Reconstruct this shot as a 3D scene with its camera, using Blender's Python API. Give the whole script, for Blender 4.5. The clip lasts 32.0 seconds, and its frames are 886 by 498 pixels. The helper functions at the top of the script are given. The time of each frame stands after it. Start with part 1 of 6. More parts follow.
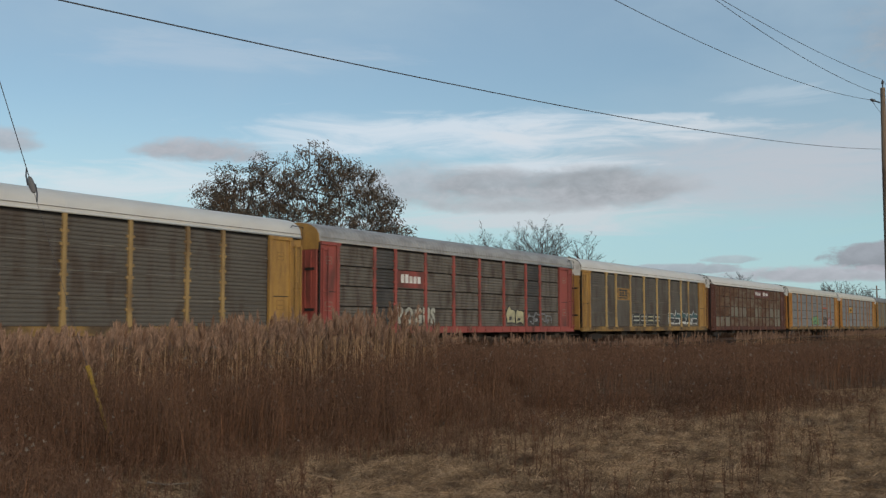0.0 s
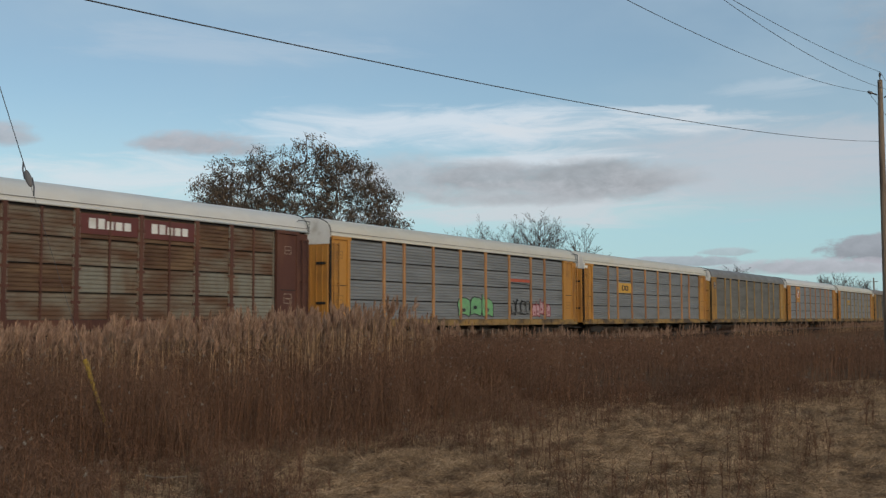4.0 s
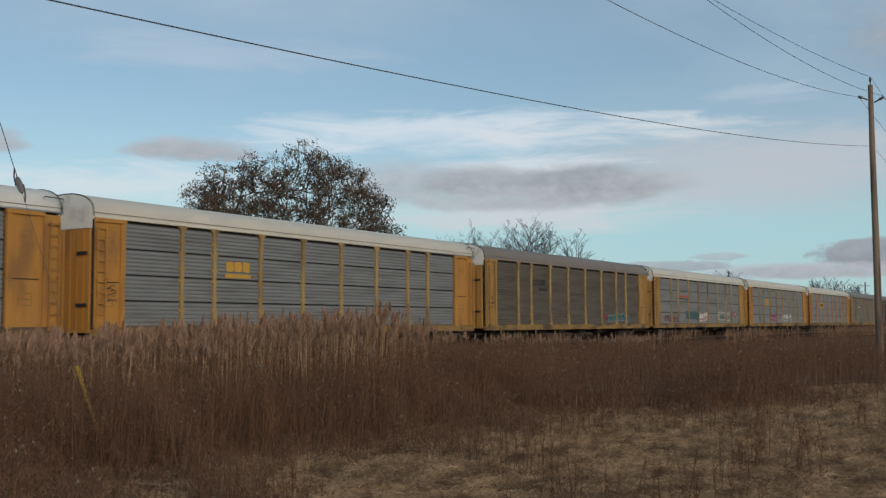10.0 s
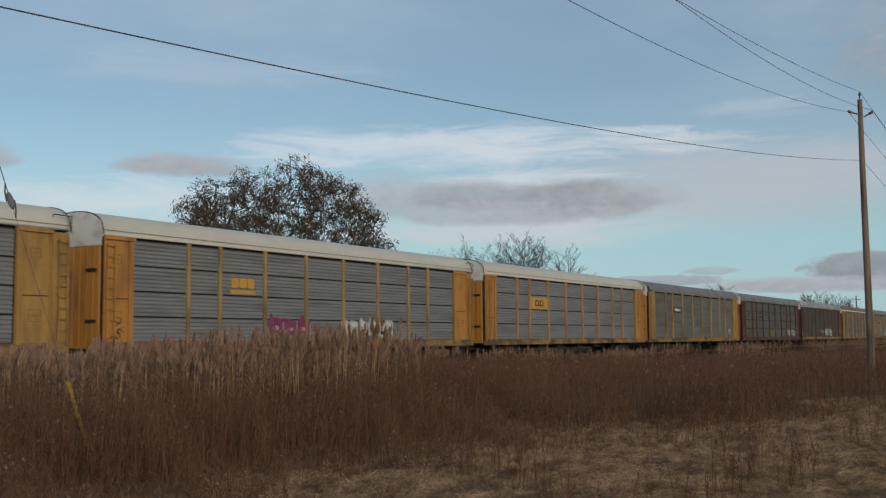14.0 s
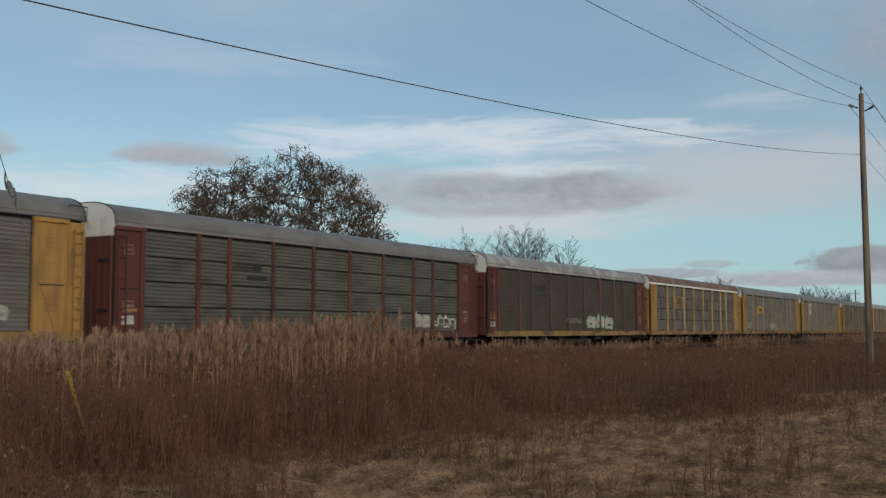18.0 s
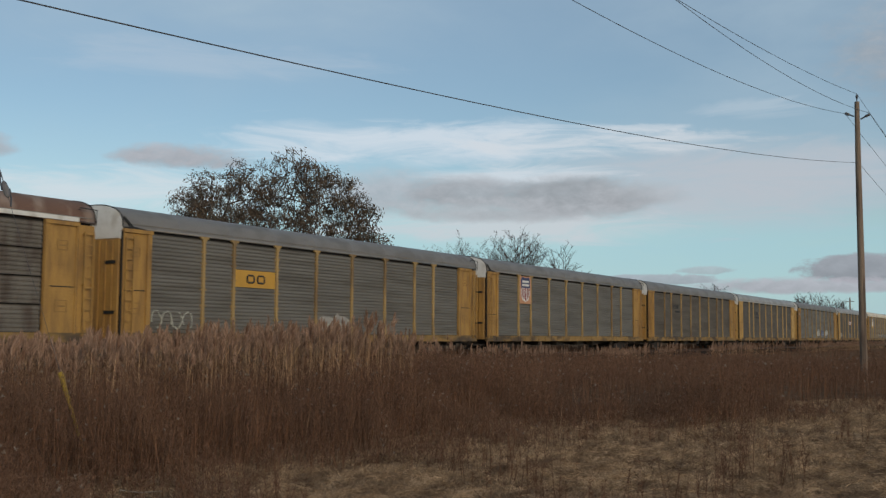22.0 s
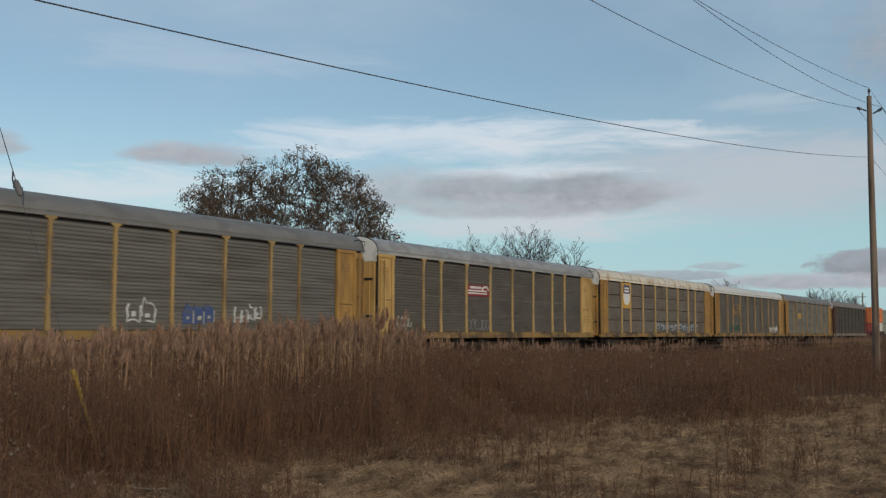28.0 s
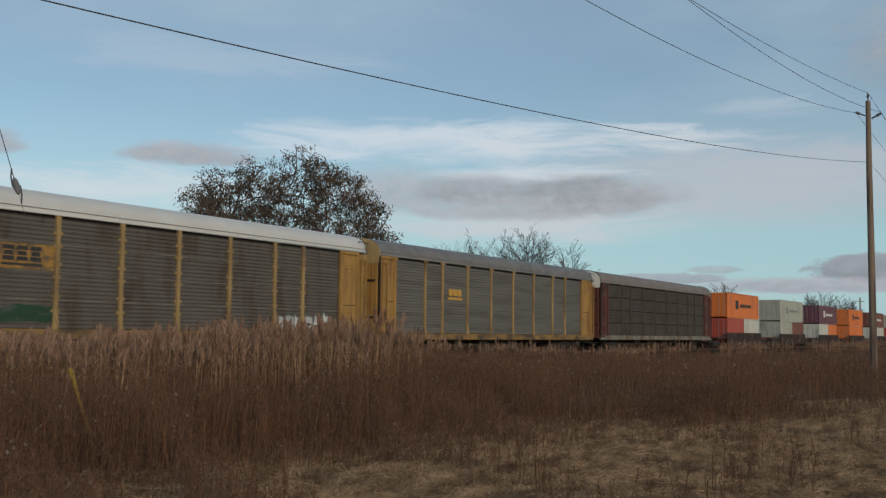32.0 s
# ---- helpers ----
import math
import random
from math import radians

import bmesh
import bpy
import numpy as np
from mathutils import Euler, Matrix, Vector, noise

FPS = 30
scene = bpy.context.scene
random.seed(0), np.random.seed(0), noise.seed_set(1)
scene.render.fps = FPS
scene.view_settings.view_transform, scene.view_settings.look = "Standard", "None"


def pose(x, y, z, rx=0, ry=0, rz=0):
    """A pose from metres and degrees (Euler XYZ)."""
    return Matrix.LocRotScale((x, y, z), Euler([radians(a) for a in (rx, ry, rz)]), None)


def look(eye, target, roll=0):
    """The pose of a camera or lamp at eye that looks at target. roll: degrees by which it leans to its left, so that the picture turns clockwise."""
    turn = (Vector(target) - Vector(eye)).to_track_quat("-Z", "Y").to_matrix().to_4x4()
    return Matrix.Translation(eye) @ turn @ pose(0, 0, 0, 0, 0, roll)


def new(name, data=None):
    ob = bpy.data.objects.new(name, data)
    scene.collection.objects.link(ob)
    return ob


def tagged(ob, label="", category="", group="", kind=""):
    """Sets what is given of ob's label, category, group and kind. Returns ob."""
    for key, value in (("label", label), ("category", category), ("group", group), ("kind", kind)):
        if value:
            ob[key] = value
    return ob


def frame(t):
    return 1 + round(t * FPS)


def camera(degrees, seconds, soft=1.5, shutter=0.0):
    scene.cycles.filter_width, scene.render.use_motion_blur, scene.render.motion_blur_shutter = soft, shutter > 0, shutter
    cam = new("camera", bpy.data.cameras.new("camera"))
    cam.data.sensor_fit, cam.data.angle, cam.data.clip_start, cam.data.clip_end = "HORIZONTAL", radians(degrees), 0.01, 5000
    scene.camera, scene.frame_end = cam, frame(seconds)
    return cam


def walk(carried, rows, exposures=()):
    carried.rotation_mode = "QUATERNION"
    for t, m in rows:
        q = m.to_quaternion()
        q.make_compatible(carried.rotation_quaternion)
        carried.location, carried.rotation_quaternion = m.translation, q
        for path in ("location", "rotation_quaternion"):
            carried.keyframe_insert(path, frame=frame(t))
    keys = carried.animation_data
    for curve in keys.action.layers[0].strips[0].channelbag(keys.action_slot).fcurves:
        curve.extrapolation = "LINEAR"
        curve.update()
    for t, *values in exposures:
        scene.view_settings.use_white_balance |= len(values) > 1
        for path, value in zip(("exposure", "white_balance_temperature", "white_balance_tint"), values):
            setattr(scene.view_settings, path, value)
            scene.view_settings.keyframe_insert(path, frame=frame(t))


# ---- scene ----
# ---------------------------------------------------------------- camera
EYE = 1.65
cam = camera(45.5, 32.0, 1.35, 0.12)
AIM = [  # seconds, heading from the track's direction, tilt, lean (degrees)
    (0.0, 31.615, 4.229, -0.062),
    (0.5, 31.532, 4.109, -0.003),
    (1.0, 31.570, 3.971, 0.101),
    (1.5, 31.854, 4.152, 0.338),
    (2.0, 31.881, 4.236, 0.398),
    (2.5, 31.845, 4.230, 0.427),
    (3.0, 31.685, 4.205, 0.294),
    (3.5, 31.617, 3.959, -0.028),
    (5.5, 31.337, 3.839, -0.340),
    (6.0, 31.321, 3.960, -0.437),
    (6.5, 31.172, 4.088, -0.413),
    (7.0, 31.072, 4.145, -0.353),
    (7.5, 31.040, 4.045, -0.354),
    (8.0, 31.031, 3.992, -0.433),
    (8.5, 30.956, 4.041, -0.460),
    (9.0, 31.049, 4.100, -0.319),
    (9.5, 31.147, 4.111, -0.382),
    (10.0, 31.069, 4.146, -0.371),
    (10.5, 30.920, 4.147, -0.445),
    (11.0, 30.746, 4.299, -0.475),
    (11.5, 30.642, 4.458, -0.554),
    (12.0, 30.519, 4.496, -0.597),
    (12.5, 30.598, 4.547, -0.573),
    (13.0, 30.683, 4.706, -0.587),
    (13.5, 30.733, 4.915, -0.565),
    (14.0, 30.625, 4.944, -0.530),
    (14.5, 30.492, 4.899, -0.555),
    (16.5, 30.497, 5.097, -0.467),
    (17.0, 30.618, 5.016, -0.329),
    (17.5, 30.681, 4.614, -0.135),
    (18.0, 30.615, 4.475, -0.138),
    (18.5, 30.463, 4.567, -0.170),
    (19.0, 30.357, 4.541, -0.014),
    (19.5, 30.491, 4.495, 0.033),
    (20.0, 30.551, 4.402, 0.207),
    (20.5, 30.615, 4.590, 0.240),
    (21.0, 30.558, 4.711, 0.173),
    (21.5, 30.397, 4.731, 0.281),
    (22.0, 30.369, 4.706, 0.341),
    (22.5, 30.369, 4.497, 0.506),
    (23.0, 30.669, 4.353, 0.637),
    (23.5, 30.722, 4.255, 0.621),
    (24.0, 30.494, 4.170, 0.705),
    (24.5, 30.353, 4.214, 0.705),
    (25.0, 30.541, 4.198, 0.564),
    (25.5, 30.700, 3.923, 0.346),
    (27.5, 30.822, 4.162, 0.313),
    (28.0, 30.957, 4.519, 0.169),
    (28.5, 30.922, 4.590, 0.158),
    (29.0, 30.975, 4.571, 0.262),
    (29.5, 31.268, 4.563, 0.322),
    (30.0, 31.240, 4.707, 0.293),
    (30.5, 30.964, 4.553, 0.324),
    (31.0, 30.753, 4.499, 0.512),
    (31.5, 30.751, 4.550, 0.495),
    (32.0, 30.859, 4.603, 0.591),
]
walk(cam, [(t, pose(0, 0, EYE, 90 + tilt, 0, turn - 90) @ pose(0, 0, 0, 0, 0, lean)) for t, turn, tilt, lean in AIM],
     [(0, 0.01), (9, 0.0), (12, -0.05), (14, -0.12), (16.5, -0.12), (18, -0.08), (20, -0.05), (23, -0.05), (28, -0.03), (30, -0.08), (32, -0.11)])

# ---------------------------------------------------------------- world, sun, exposure
SUN_ELEV, SUN_TURN = 15.0, 238.0   # degrees; turn: direction towards the sun from +x


def build_world():
    world = bpy.data.worlds.new("sky")
    scene.world = world
    world.use_nodes = True
    nt = world.node_tree
    nt.nodes.clear()
    N, L = nt.nodes, nt.links

    def math_node(op, a, b=None, c=None):
        n = N.new("ShaderNodeMath")
        n.operation = op
        for i, v in enumerate((a, b, c)):
            if v is None:
                continue
            if isinstance(v, (int, float)):
                n.inputs[i].default_value = v
            else:
                L.new(v, n.inputs[i])
        return n.outputs[0]

    def smooth(v, lo, hi):
        n = N.new("ShaderNodeMapRange")
        n.interpolation_type = "SMOOTHSTEP"
        L.new(v, n.inputs[0])
        n.inputs[1].default_value, n.inputs[2].default_value = lo, hi
        n.inputs[3].default_value, n.inputs[4].default_value = 0.0, 1.0
        return n.outputs[0]

    def mix(fac, a, b):
        n = N.new("ShaderNodeMix")
        n.data_type = "RGBA"
        L.new(fac, n.inputs[0])
        for i, v in ((6, a), (7, b)):
            if isinstance(v, tuple):
                n.inputs[i].default_value = (*v, 1)
            else:
                L.new(v, n.inputs[i])
        return n.outputs[2]

    sky = N.new("ShaderNodeTexSky")
    sky.sky_type, sky.sun_disc = "NISHITA", False
    sky.sun_elevation, sky.sun_rotation = radians(SUN_ELEV), radians(90 - SUN_TURN)
    sky.air_density, sky.dust_density, sky.ozone_density = 1.0, 0.5, 2.2
    gain = N.new("ShaderNodeVectorMath")
    gain.operation = "MULTIPLY"
    L.new(sky.outputs[0], gain.inputs[0])
    gain.inputs[1].default_value = SKY_GAIN
    coord = N.new("ShaderNodeTexCoord")
    sep = N.new("ShaderNodeSeparateXYZ")
    L.new(coord.outputs["Generated"], sep.inputs[0])
    az = math_node("MULTIPLY", math_node("ARCTAN2", sep.outputs[1], sep.outputs[0]), 180 / math.pi)
    el = math_node("MULTIPLY", math_node("ARCSINE", sep.outputs[2]), 180 / math.pi)

    def noise_at(fx, fy, detail=6.0, rough=0.55, off=0.0, dist=0.3):
        c = N.new("ShaderNodeCombineXYZ")
        L.new(math_node("MULTIPLY", az, fx), c.inputs[0])
        L.new(math_node("MULTIPLY", el, fy), c.inputs[1])
        c.inputs[2].default_value = off
        n = N.new("ShaderNodeTexNoise")
        n.inputs["Scale"].default_value = 1.0
        n.inputs["Detail"].default_value, n.inputs["Roughness"].default_value = detail, rough
        n.inputs["Distortion"].default_value = dist
        L.new(c.outputs[0], n.inputs["Vector"])
        return n.outputs["Fac"]

    puff = noise_at(0.42, 1.05, 7.0, 0.6, 3.1)
    lump = noise_at(1.1, 2.0, 6.0, 0.6, 5.3)
    wisp = noise_at(0.16, 0.9, 8.0, 0.62, 7.7, 0.8)
    broad = noise_at(0.05, 0.12, 4.0, 0.5, 1.3)
    mottle = noise_at(0.35, 0.8, 6.0, 0.6, 2.9, 0.5)
    heap = math_node("ADD", math_node("MULTIPLY", puff, 0.6), math_node("MULTIPLY", lump, 0.4))

    def cloud(a0, e0, wa, we, n, ragged, soft=0.5, flat=1.0):
        """Cover of one cloud round a direction, with a ragged edge and a flatter base, and how high in it one looks."""
        dx = math_node("DIVIDE", math_node("SUBTRACT", az, a0), wa)
        dy = math_node("DIVIDE", math_node("SUBTRACT", el, e0), we)
        low = math_node("MULTIPLY", math_node("MINIMUM", dy, 0.0), flat)
        dr = math_node("ADD", math_node("MAXIMUM", dy, 0.0), low)
        r = math_node("ADD", math_node("MULTIPLY", dx, dx), math_node("MULTIPLY", dr, dr))
        v = math_node("SUBTRACT", math_node("ADD", 1.0, math_node("MULTIPLY", math_node("SUBTRACT", n, 0.5), ragged)), r)
        return smooth(v, -soft * 0.3, soft), dy

    col = gain.outputs[0]
    # thin veil over the whole sky, thicker high up and away from the blue middle
    veil = math_node("ADD", math_node("MULTIPLY", smooth(broad, 0.35, 0.75), 0.45), math_node("MULTIPLY", smooth(el, 10.0, 19.0), 0.30))
    veil = math_node("MULTIPLY", veil, math_node("ADD", 0.72, math_node("MULTIPLY", mottle, 0.56)))
    col = mix(veil, col, VEIL)
    for a0, e0, wa, we, n, ragged, soft, dens, tone in CLOUDS:
        m, dy = cloud(a0, e0, wa, we, heap if n else wisp, ragged, soft, 1.45 if n else 1.0)
        if n:   # billows: lighter lumps and crown, greyer base
            lift = math_node("ADD", math_node("MULTIPLY", math_node("SUBTRACT", lump, 0.5), 0.55), math_node("ADD", 1.0, math_node("MULTIPLY", dy, 0.10)))
            v = N.new("ShaderNodeVectorMath")
            v.operation = "SCALE"
            v.inputs[0].default_value = tone
            L.new(lift, v.inputs["Scale"])
            tone = v.outputs[0]
        col = mix(math_node("MULTIPLY", m, dens), col, tone)
    bg = N.new("ShaderNodeBackground")
    L.new(col, bg.inputs[0])
    bg.inputs[1].default_value = 1.0
    out = N.new("ShaderNodeOutputWorld")
    L.new(bg.outputs[0], out.inputs[0])


SKY_GAIN = (0.116, 0.114, 0.107)
VEIL = (0.425, 0.545, 0.64)
# heading, elevation, half width, half height (degrees), billowing, raggedness, softness, density, tone
CLOUDS = [
    (30.0, 2.5, 120.0, 4.5, 0, 0.6, 1.0, 0.66, (0.345, 0.595, 0.71)),
    (15.5, 8.0, 14.0, 2.5, 0, 2.2, 1.3, 0.88, (0.51, 0.545, 0.60)),
    (31.5, 10.4, 12.0, 1.35, 0, 3.8, 1.3, 0.80, (0.68, 0.75, 0.82)),
    (22.0, 10.3, 8.0, 0.7, 0, 5.0, 1.2, 0.65, (0.66, 0.71, 0.76)),
    (48.0, 7.4, 8.0, 1.2, 0, 4.5, 1.3, 0.80, (0.66, 0.73, 0.78)),
    (13.5, 11.9, 3.2, 0.5, 0, 5.0, 1.2, 0.28, (0.64, 0.70, 0.76)),
    (19.5, 11.1, 2.6, 0.22, 0, 4.0, 1.1, 0.55, (0.64, 0.70, 0.76)),
    (43.0, 14.5, 9.0, 1.0, 0, 4.0, 1.4, 0.30, (0.56, 0.62, 0.70)),
    (27.0, 5.9, 11.0, 1.1, 0, 3.5, 1.2, 0.85, (0.60, 0.64, 0.68)),
    (25.5, 8.7, 6.0, 0.6, 0, 4.0, 1.1, 0.75, (0.68, 0.74, 0.80)),
    (33.5, 7.6, 4.2, 1.5, 1, 2.0, 1.1, 0.80, (0.43, 0.455, 0.50)),
    (29.2, 7.65, 3.8, 1.15, 1, 1.8, 0.8, 0.88, (0.37, 0.395, 0.43)),
    (23.3, 7.4, 4.4, 1.4, 1, 1.8, 0.75, 0.92, (0.325, 0.35, 0.38)),
    (20.0, 7.5, 3.0, 0.9, 1, 2.6, 1.0, 0.60, (0.43, 0.455, 0.49)),
    (27.0, 6.7, 7.5, 0.9, 1, 2.2, 0.9, 0.78, (0.42, 0.445, 0.48)),
    (44.5, 9.2, 3.9, 0.80, 1, 2.6, 0.9, 0.85, (0.41, 0.405, 0.435)),
    (54.2, 9.3, 1.8, 0.8, 1, 2.6, 1.0, 0.75, (0.41, 0.405, 0.435)),
    (9.0, 3.4, 3.0, 0.9, 1, 2.8, 0.4, 0.92, (0.30, 0.315, 0.355)),
    (11.5, 2.65, 6.5, 0.55, 1, 3.0, 0.7, 0.85, (0.42, 0.42, 0.47)),
    (19.2, 3.0, 3.6, 0.36, 1, 3.5, 0.5, 0.85, (0.35, 0.385, 0.43)),
    (16.2, 3.5, 1.5, 0.26, 1, 5.0, 0.7, 0.65, (0.38, 0.42, 0.46)),
    (4.5, 14.0, 5.5, 3.6, 1, 3.0, 1.3, 0.75, (0.37, 0.39, 0.42)),
]
build_world()

sun = new("sun", bpy.data.lights.new("sun", "SUN"))
sun.data.energy, sun.data.angle, sun.data.color = 1.35, radians(14), (1.0, 0.84, 0.66)
sun.matrix_world = look((0, 0, 60), (-60 * math.cos(radians(SUN_TURN)) / math.tan(radians(SUN_ELEV)),
                                      -60 * math.sin(radians(SUN_TURN)) / math.tan(radians(SUN_ELEV)), 0))
scene.view_settings.exposure = 0.0

# ---------------------------------------------------------------- materials
MATS = {}


def material(name, base, rough=0.7, metal=0.0, vary=0.25, scale=1.5, stain=None, stain_amount=0.3, streak=(1, 1, 1),
             grain=18.0, bump=0.15, island=0.0, spec=0.4, stain_edge=0.12):
    """Weathered surface: coarse stains, fine grain, a little relief."""
    if name in MATS:
        return MATS[name]
    m = bpy.data.materials.new(name)
    m.use_nodes = True
    nt = m.node_tree
    N, L = nt.nodes, nt.links
    bsdf = N["Principled BSDF"]
    bsdf.inputs["Roughness"].default_value = rough
    bsdf.inputs["Metallic"].default_value = metal
    bsdf.inputs["Specular IOR Level"].default_value = spec
    coord = N.new("ShaderNodeTexCoord")
    info = N.new("ShaderNodeObjectInfo")
    shift = N.new("ShaderNodeVectorMath")
    shift.operation = "MULTIPLY_ADD"
    comb = N.new("ShaderNodeCombineXYZ")
    for i in range(3):
        L.new(info.outputs["Random"], comb.inputs[i])
    L.new(comb.outputs[0], shift.inputs[0])
    shift.inputs[1].default_value = (37, 51, 23)
    L.new(coord.outputs["Object"], shift.inputs[2])
    stretch = N.new("ShaderNodeVectorMath")
    stretch.operation = "MULTIPLY"
    L.new(shift.outputs[0], stretch.inputs[0])
    stretch.inputs[1].default_value = streak

    def tex(sc, detail, vec):
        n = N.new("ShaderNodeTexNoise")
        n.inputs["Scale"].default_value, n.inputs["Detail"].default_value = sc, detail
        L.new(vec, n.inputs["Vector"])
        return n.outputs["Fac"]

    coarse, fine = tex(scale, 5, stretch.outputs[0]), tex(grain, 4, shift.outputs[0])
    tone = N.new("ShaderNodeMath")
    tone.operation = "MULTIPLY_ADD"
    both = N.new("ShaderNodeMath")
    both.operation = "ADD"
    L.new(coarse, both.inputs[0])
    L.new(fine, both.inputs[1])
    L.new(both.outputs[0], tone.inputs[0])
    tone.inputs[1].default_value, tone.inputs[2].default_value = vary * 1.6, 1 - vary * 1.6
    last = tone.outputs[0]
    if island:
        geo = N.new("ShaderNodeNewGeometry")
        isl = N.new("ShaderNodeMath")
        isl.operation = "MULTIPLY_ADD"
        L.new(geo.outputs["Random Per Island"], isl.inputs[0])
        isl.inputs[1].default_value, isl.inputs[2].default_value = island * 2, 1 - island
        mul = N.new("ShaderNodeMath")
        mul.operation = "MULTIPLY"
        L.new(last, mul.inputs[0])
        L.new(isl.outputs[0], mul.inputs[1])
        last = mul.outputs[0]
    colour = N.new("ShaderNodeVectorMath")
    colour.operation = "SCALE"
    colour.inputs[0].default_value = base
    L.new(last, colour.inputs["Scale"])
    col = colour.outputs[0]
    if stain:
        blot = tex(scale * 0.9 + 0.37, 7, stretch.outputs[0])
        edge = N.new("ShaderNodeMapRange")
        edge.interpolation_type = "SMOOTHSTEP"
        L.new(blot, edge.inputs[0])
        mid = 0.5 + (0.5 - stain_amount) * 0.45
        edge.inputs[1].default_value, edge.inputs[2].default_value = mid - stain_edge, mid + stain_edge
        mx = N.new("ShaderNodeMix")
        mx.data_type = "RGBA"
        L.new(edge.outputs[0], mx.inputs[0])
        L.new(col, mx.inputs[6])
        mx.inputs[7].default_value = (*stain, 1)
        col = mx.outputs[2]
    L.new(col, bsdf.inputs["Base Color"])
    if bump:
        b = N.new("ShaderNodeBump")
        b.inputs["Strength"].default_value, b.inputs["Distance"].default_value = bump, 0.02
        L.new(fine, b.inputs["Height"])
        L.new(b.outputs[0], bsdf.inputs["Normal"])
    MATS[name] = m
    return m


POST_YELLOW = material("thin_faded_yellow_paint", (0.35, 0.235, 0.095), 0.65, 0, 0.28, 0.9, (0.18, 0.115, 0.055), 0.38, (1, 1, 0.35))
SILL_YELLOW = material("road_grimed_yellow_paint", (0.27, 0.165, 0.055), 0.75, 0, 0.35, 0.8, (0.085, 0.06, 0.04), 0.45, (0.6, 1, 1.5))
YELLOW = material("weathered_yellow_paint", (0.385, 0.22, 0.06), 0.65, 0, 0.34, 1.4, (0.215, 0.120, 0.046), 0.36, (1.6, 1, 0.4), stain_edge=0.2)
ORANGE_YELLOW = material("fresh_orange_yellow_paint", (0.42, 0.20, 0.042), 0.6, 0, 0.22, 0.9, (0.26, 0.125, 0.04), 0.28, (1, 1, 0.35))
PALE_YELLOW = material("chalky_pale_yellow_paint", (0.50, 0.325, 0.115), 0.65, 0, 0.22, 1.2, (0.33, 0.20, 0.08), 0.3, (1.4, 1, 0.5), stain_edge=0.2)
RED = material("faded_red_paint", (0.30, 0.075, 0.06), 0.65, 0, 0.25, 0.9, (0.13, 0.05, 0.04), 0.3, (1, 1, 0.35))
BROWN = material("oxide_brown_paint", (0.108, 0.035, 0.026), 0.65, 0, 0.25, 0.9, (0.06, 0.03, 0.025), 0.3, (1, 1, 0.35))
RUST = material("rusty_brown_paint", (0.085, 0.033, 0.023), 0.75, 0, 0.35, 0.8, (0.135, 0.058, 0.034), 0.35, (1, 1, 0.4))
PALE_POST = material("faded_yellow_paint", (0.42, 0.29, 0.12), 0.65, 0, 0.25, 0.9, (0.22, 0.15, 0.08), 0.3, (1, 1, 0.35))
DULL_POST = material("grimy_brown_post_paint", (0.082, 0.060, 0.048), 0.75, 0, 0.3, 0.9, (0.14, 0.06, 0.04), 0.25, (1, 1, 0.4))
POST_ORANGE = material("thin_salmon_orange_paint", (0.40, 0.205, 0.085), 0.65, 0, 0.28, 0.9, (0.27, 0.13, 0.06), 0.38, (1, 1, 0.35))
P_BLUE = material("galvanised_blue_grey_panel", (0.226, 0.230, 0.234), 0.5, 0.2, 0.14, 0.7, (0.180, 0.180, 0.180), 0.4, (0.3, 1, 2.5), bump=0.08)
P_GREY = material("galvanised_grey_panel", (0.166, 0.155, 0.137), 0.55, 0.15, 0.18, 0.7, (0.122, 0.110, 0.094), 0.4, (0.25, 1, 3.0), bump=0.08)
P_DARK = material("grimy_grey_panel", (0.122, 0.105, 0.086), 0.65, 0.1, 0.22, 0.7, (0.092, 0.076, 0.060), 0.4, (0.3, 1, 2.6), bump=0.1)
P_BROWNISH = material("soot_brown_panel", (0.115, 0.103, 0.088), 0.7, 0.05, 0.3, 0.8, (0.080, 0.060, 0.046), 0.35, (1.2, 1, 0.4), bump=0.1)
P_STREAKY = material("streaked_grey_panel", (0.155, 0.138, 0.118), 0.65, 0.1, 0.36, 0.9, (0.080, 0.060, 0.046), 0.40, (1.5, 1, 0.5), bump=0.1, stain_edge=0.16)
P_WORN = material("worn_grey_brown_panel", (0.165, 0.144, 0.120), 0.65, 0.1, 0.28, 0.8, (0.122, 0.084, 0.058), 0.36, (0.6, 1, 1.2), bump=0.1, stain_edge=0.2)
P_SOOT = material("even_soot_dark_panel", (0.108, 0.095, 0.081), 0.7, 0.05, 0.22, 0.8, (0.084, 0.072, 0.060), 0.35, (0.6, 1, 1.4), bump=0.1)
P_GREEN = material("greenish_grey_panel", (0.112, 0.109, 0.092), 0.6, 0.1, 0.25, 0.7, (0.075, 0.070, 0.058), 0.35, (0.5, 1, 1.6), bump=0.1)
P_GRIME = material("even_dark_brown_grime_panel", (0.078, 0.066, 0.053), 0.75, 0.05, 0.25, 0.8, (0.058, 0.046, 0.036), 0.4, (1.0, 1, 0.8), bump=0.1, stain_edge=0.2)
P_RUST = material("rust_eaten_panel", (0.185, 0.160, 0.122), 0.8, 0.0, 0.35, 0.7, (0.105, 0.052, 0.028), 0.58, (0.6, 1, 1.8), bump=0.12, stain_edge=0.22)
P_TAN = material("bare_tan_grey_panel", (0.205, 0.195, 0.158), 0.75, 0.0, 0.25, 0.6, (0.13, 0.075, 0.042), 0.3, (1.6, 1, 0.5), bump=0.1, stain_edge=0.2)
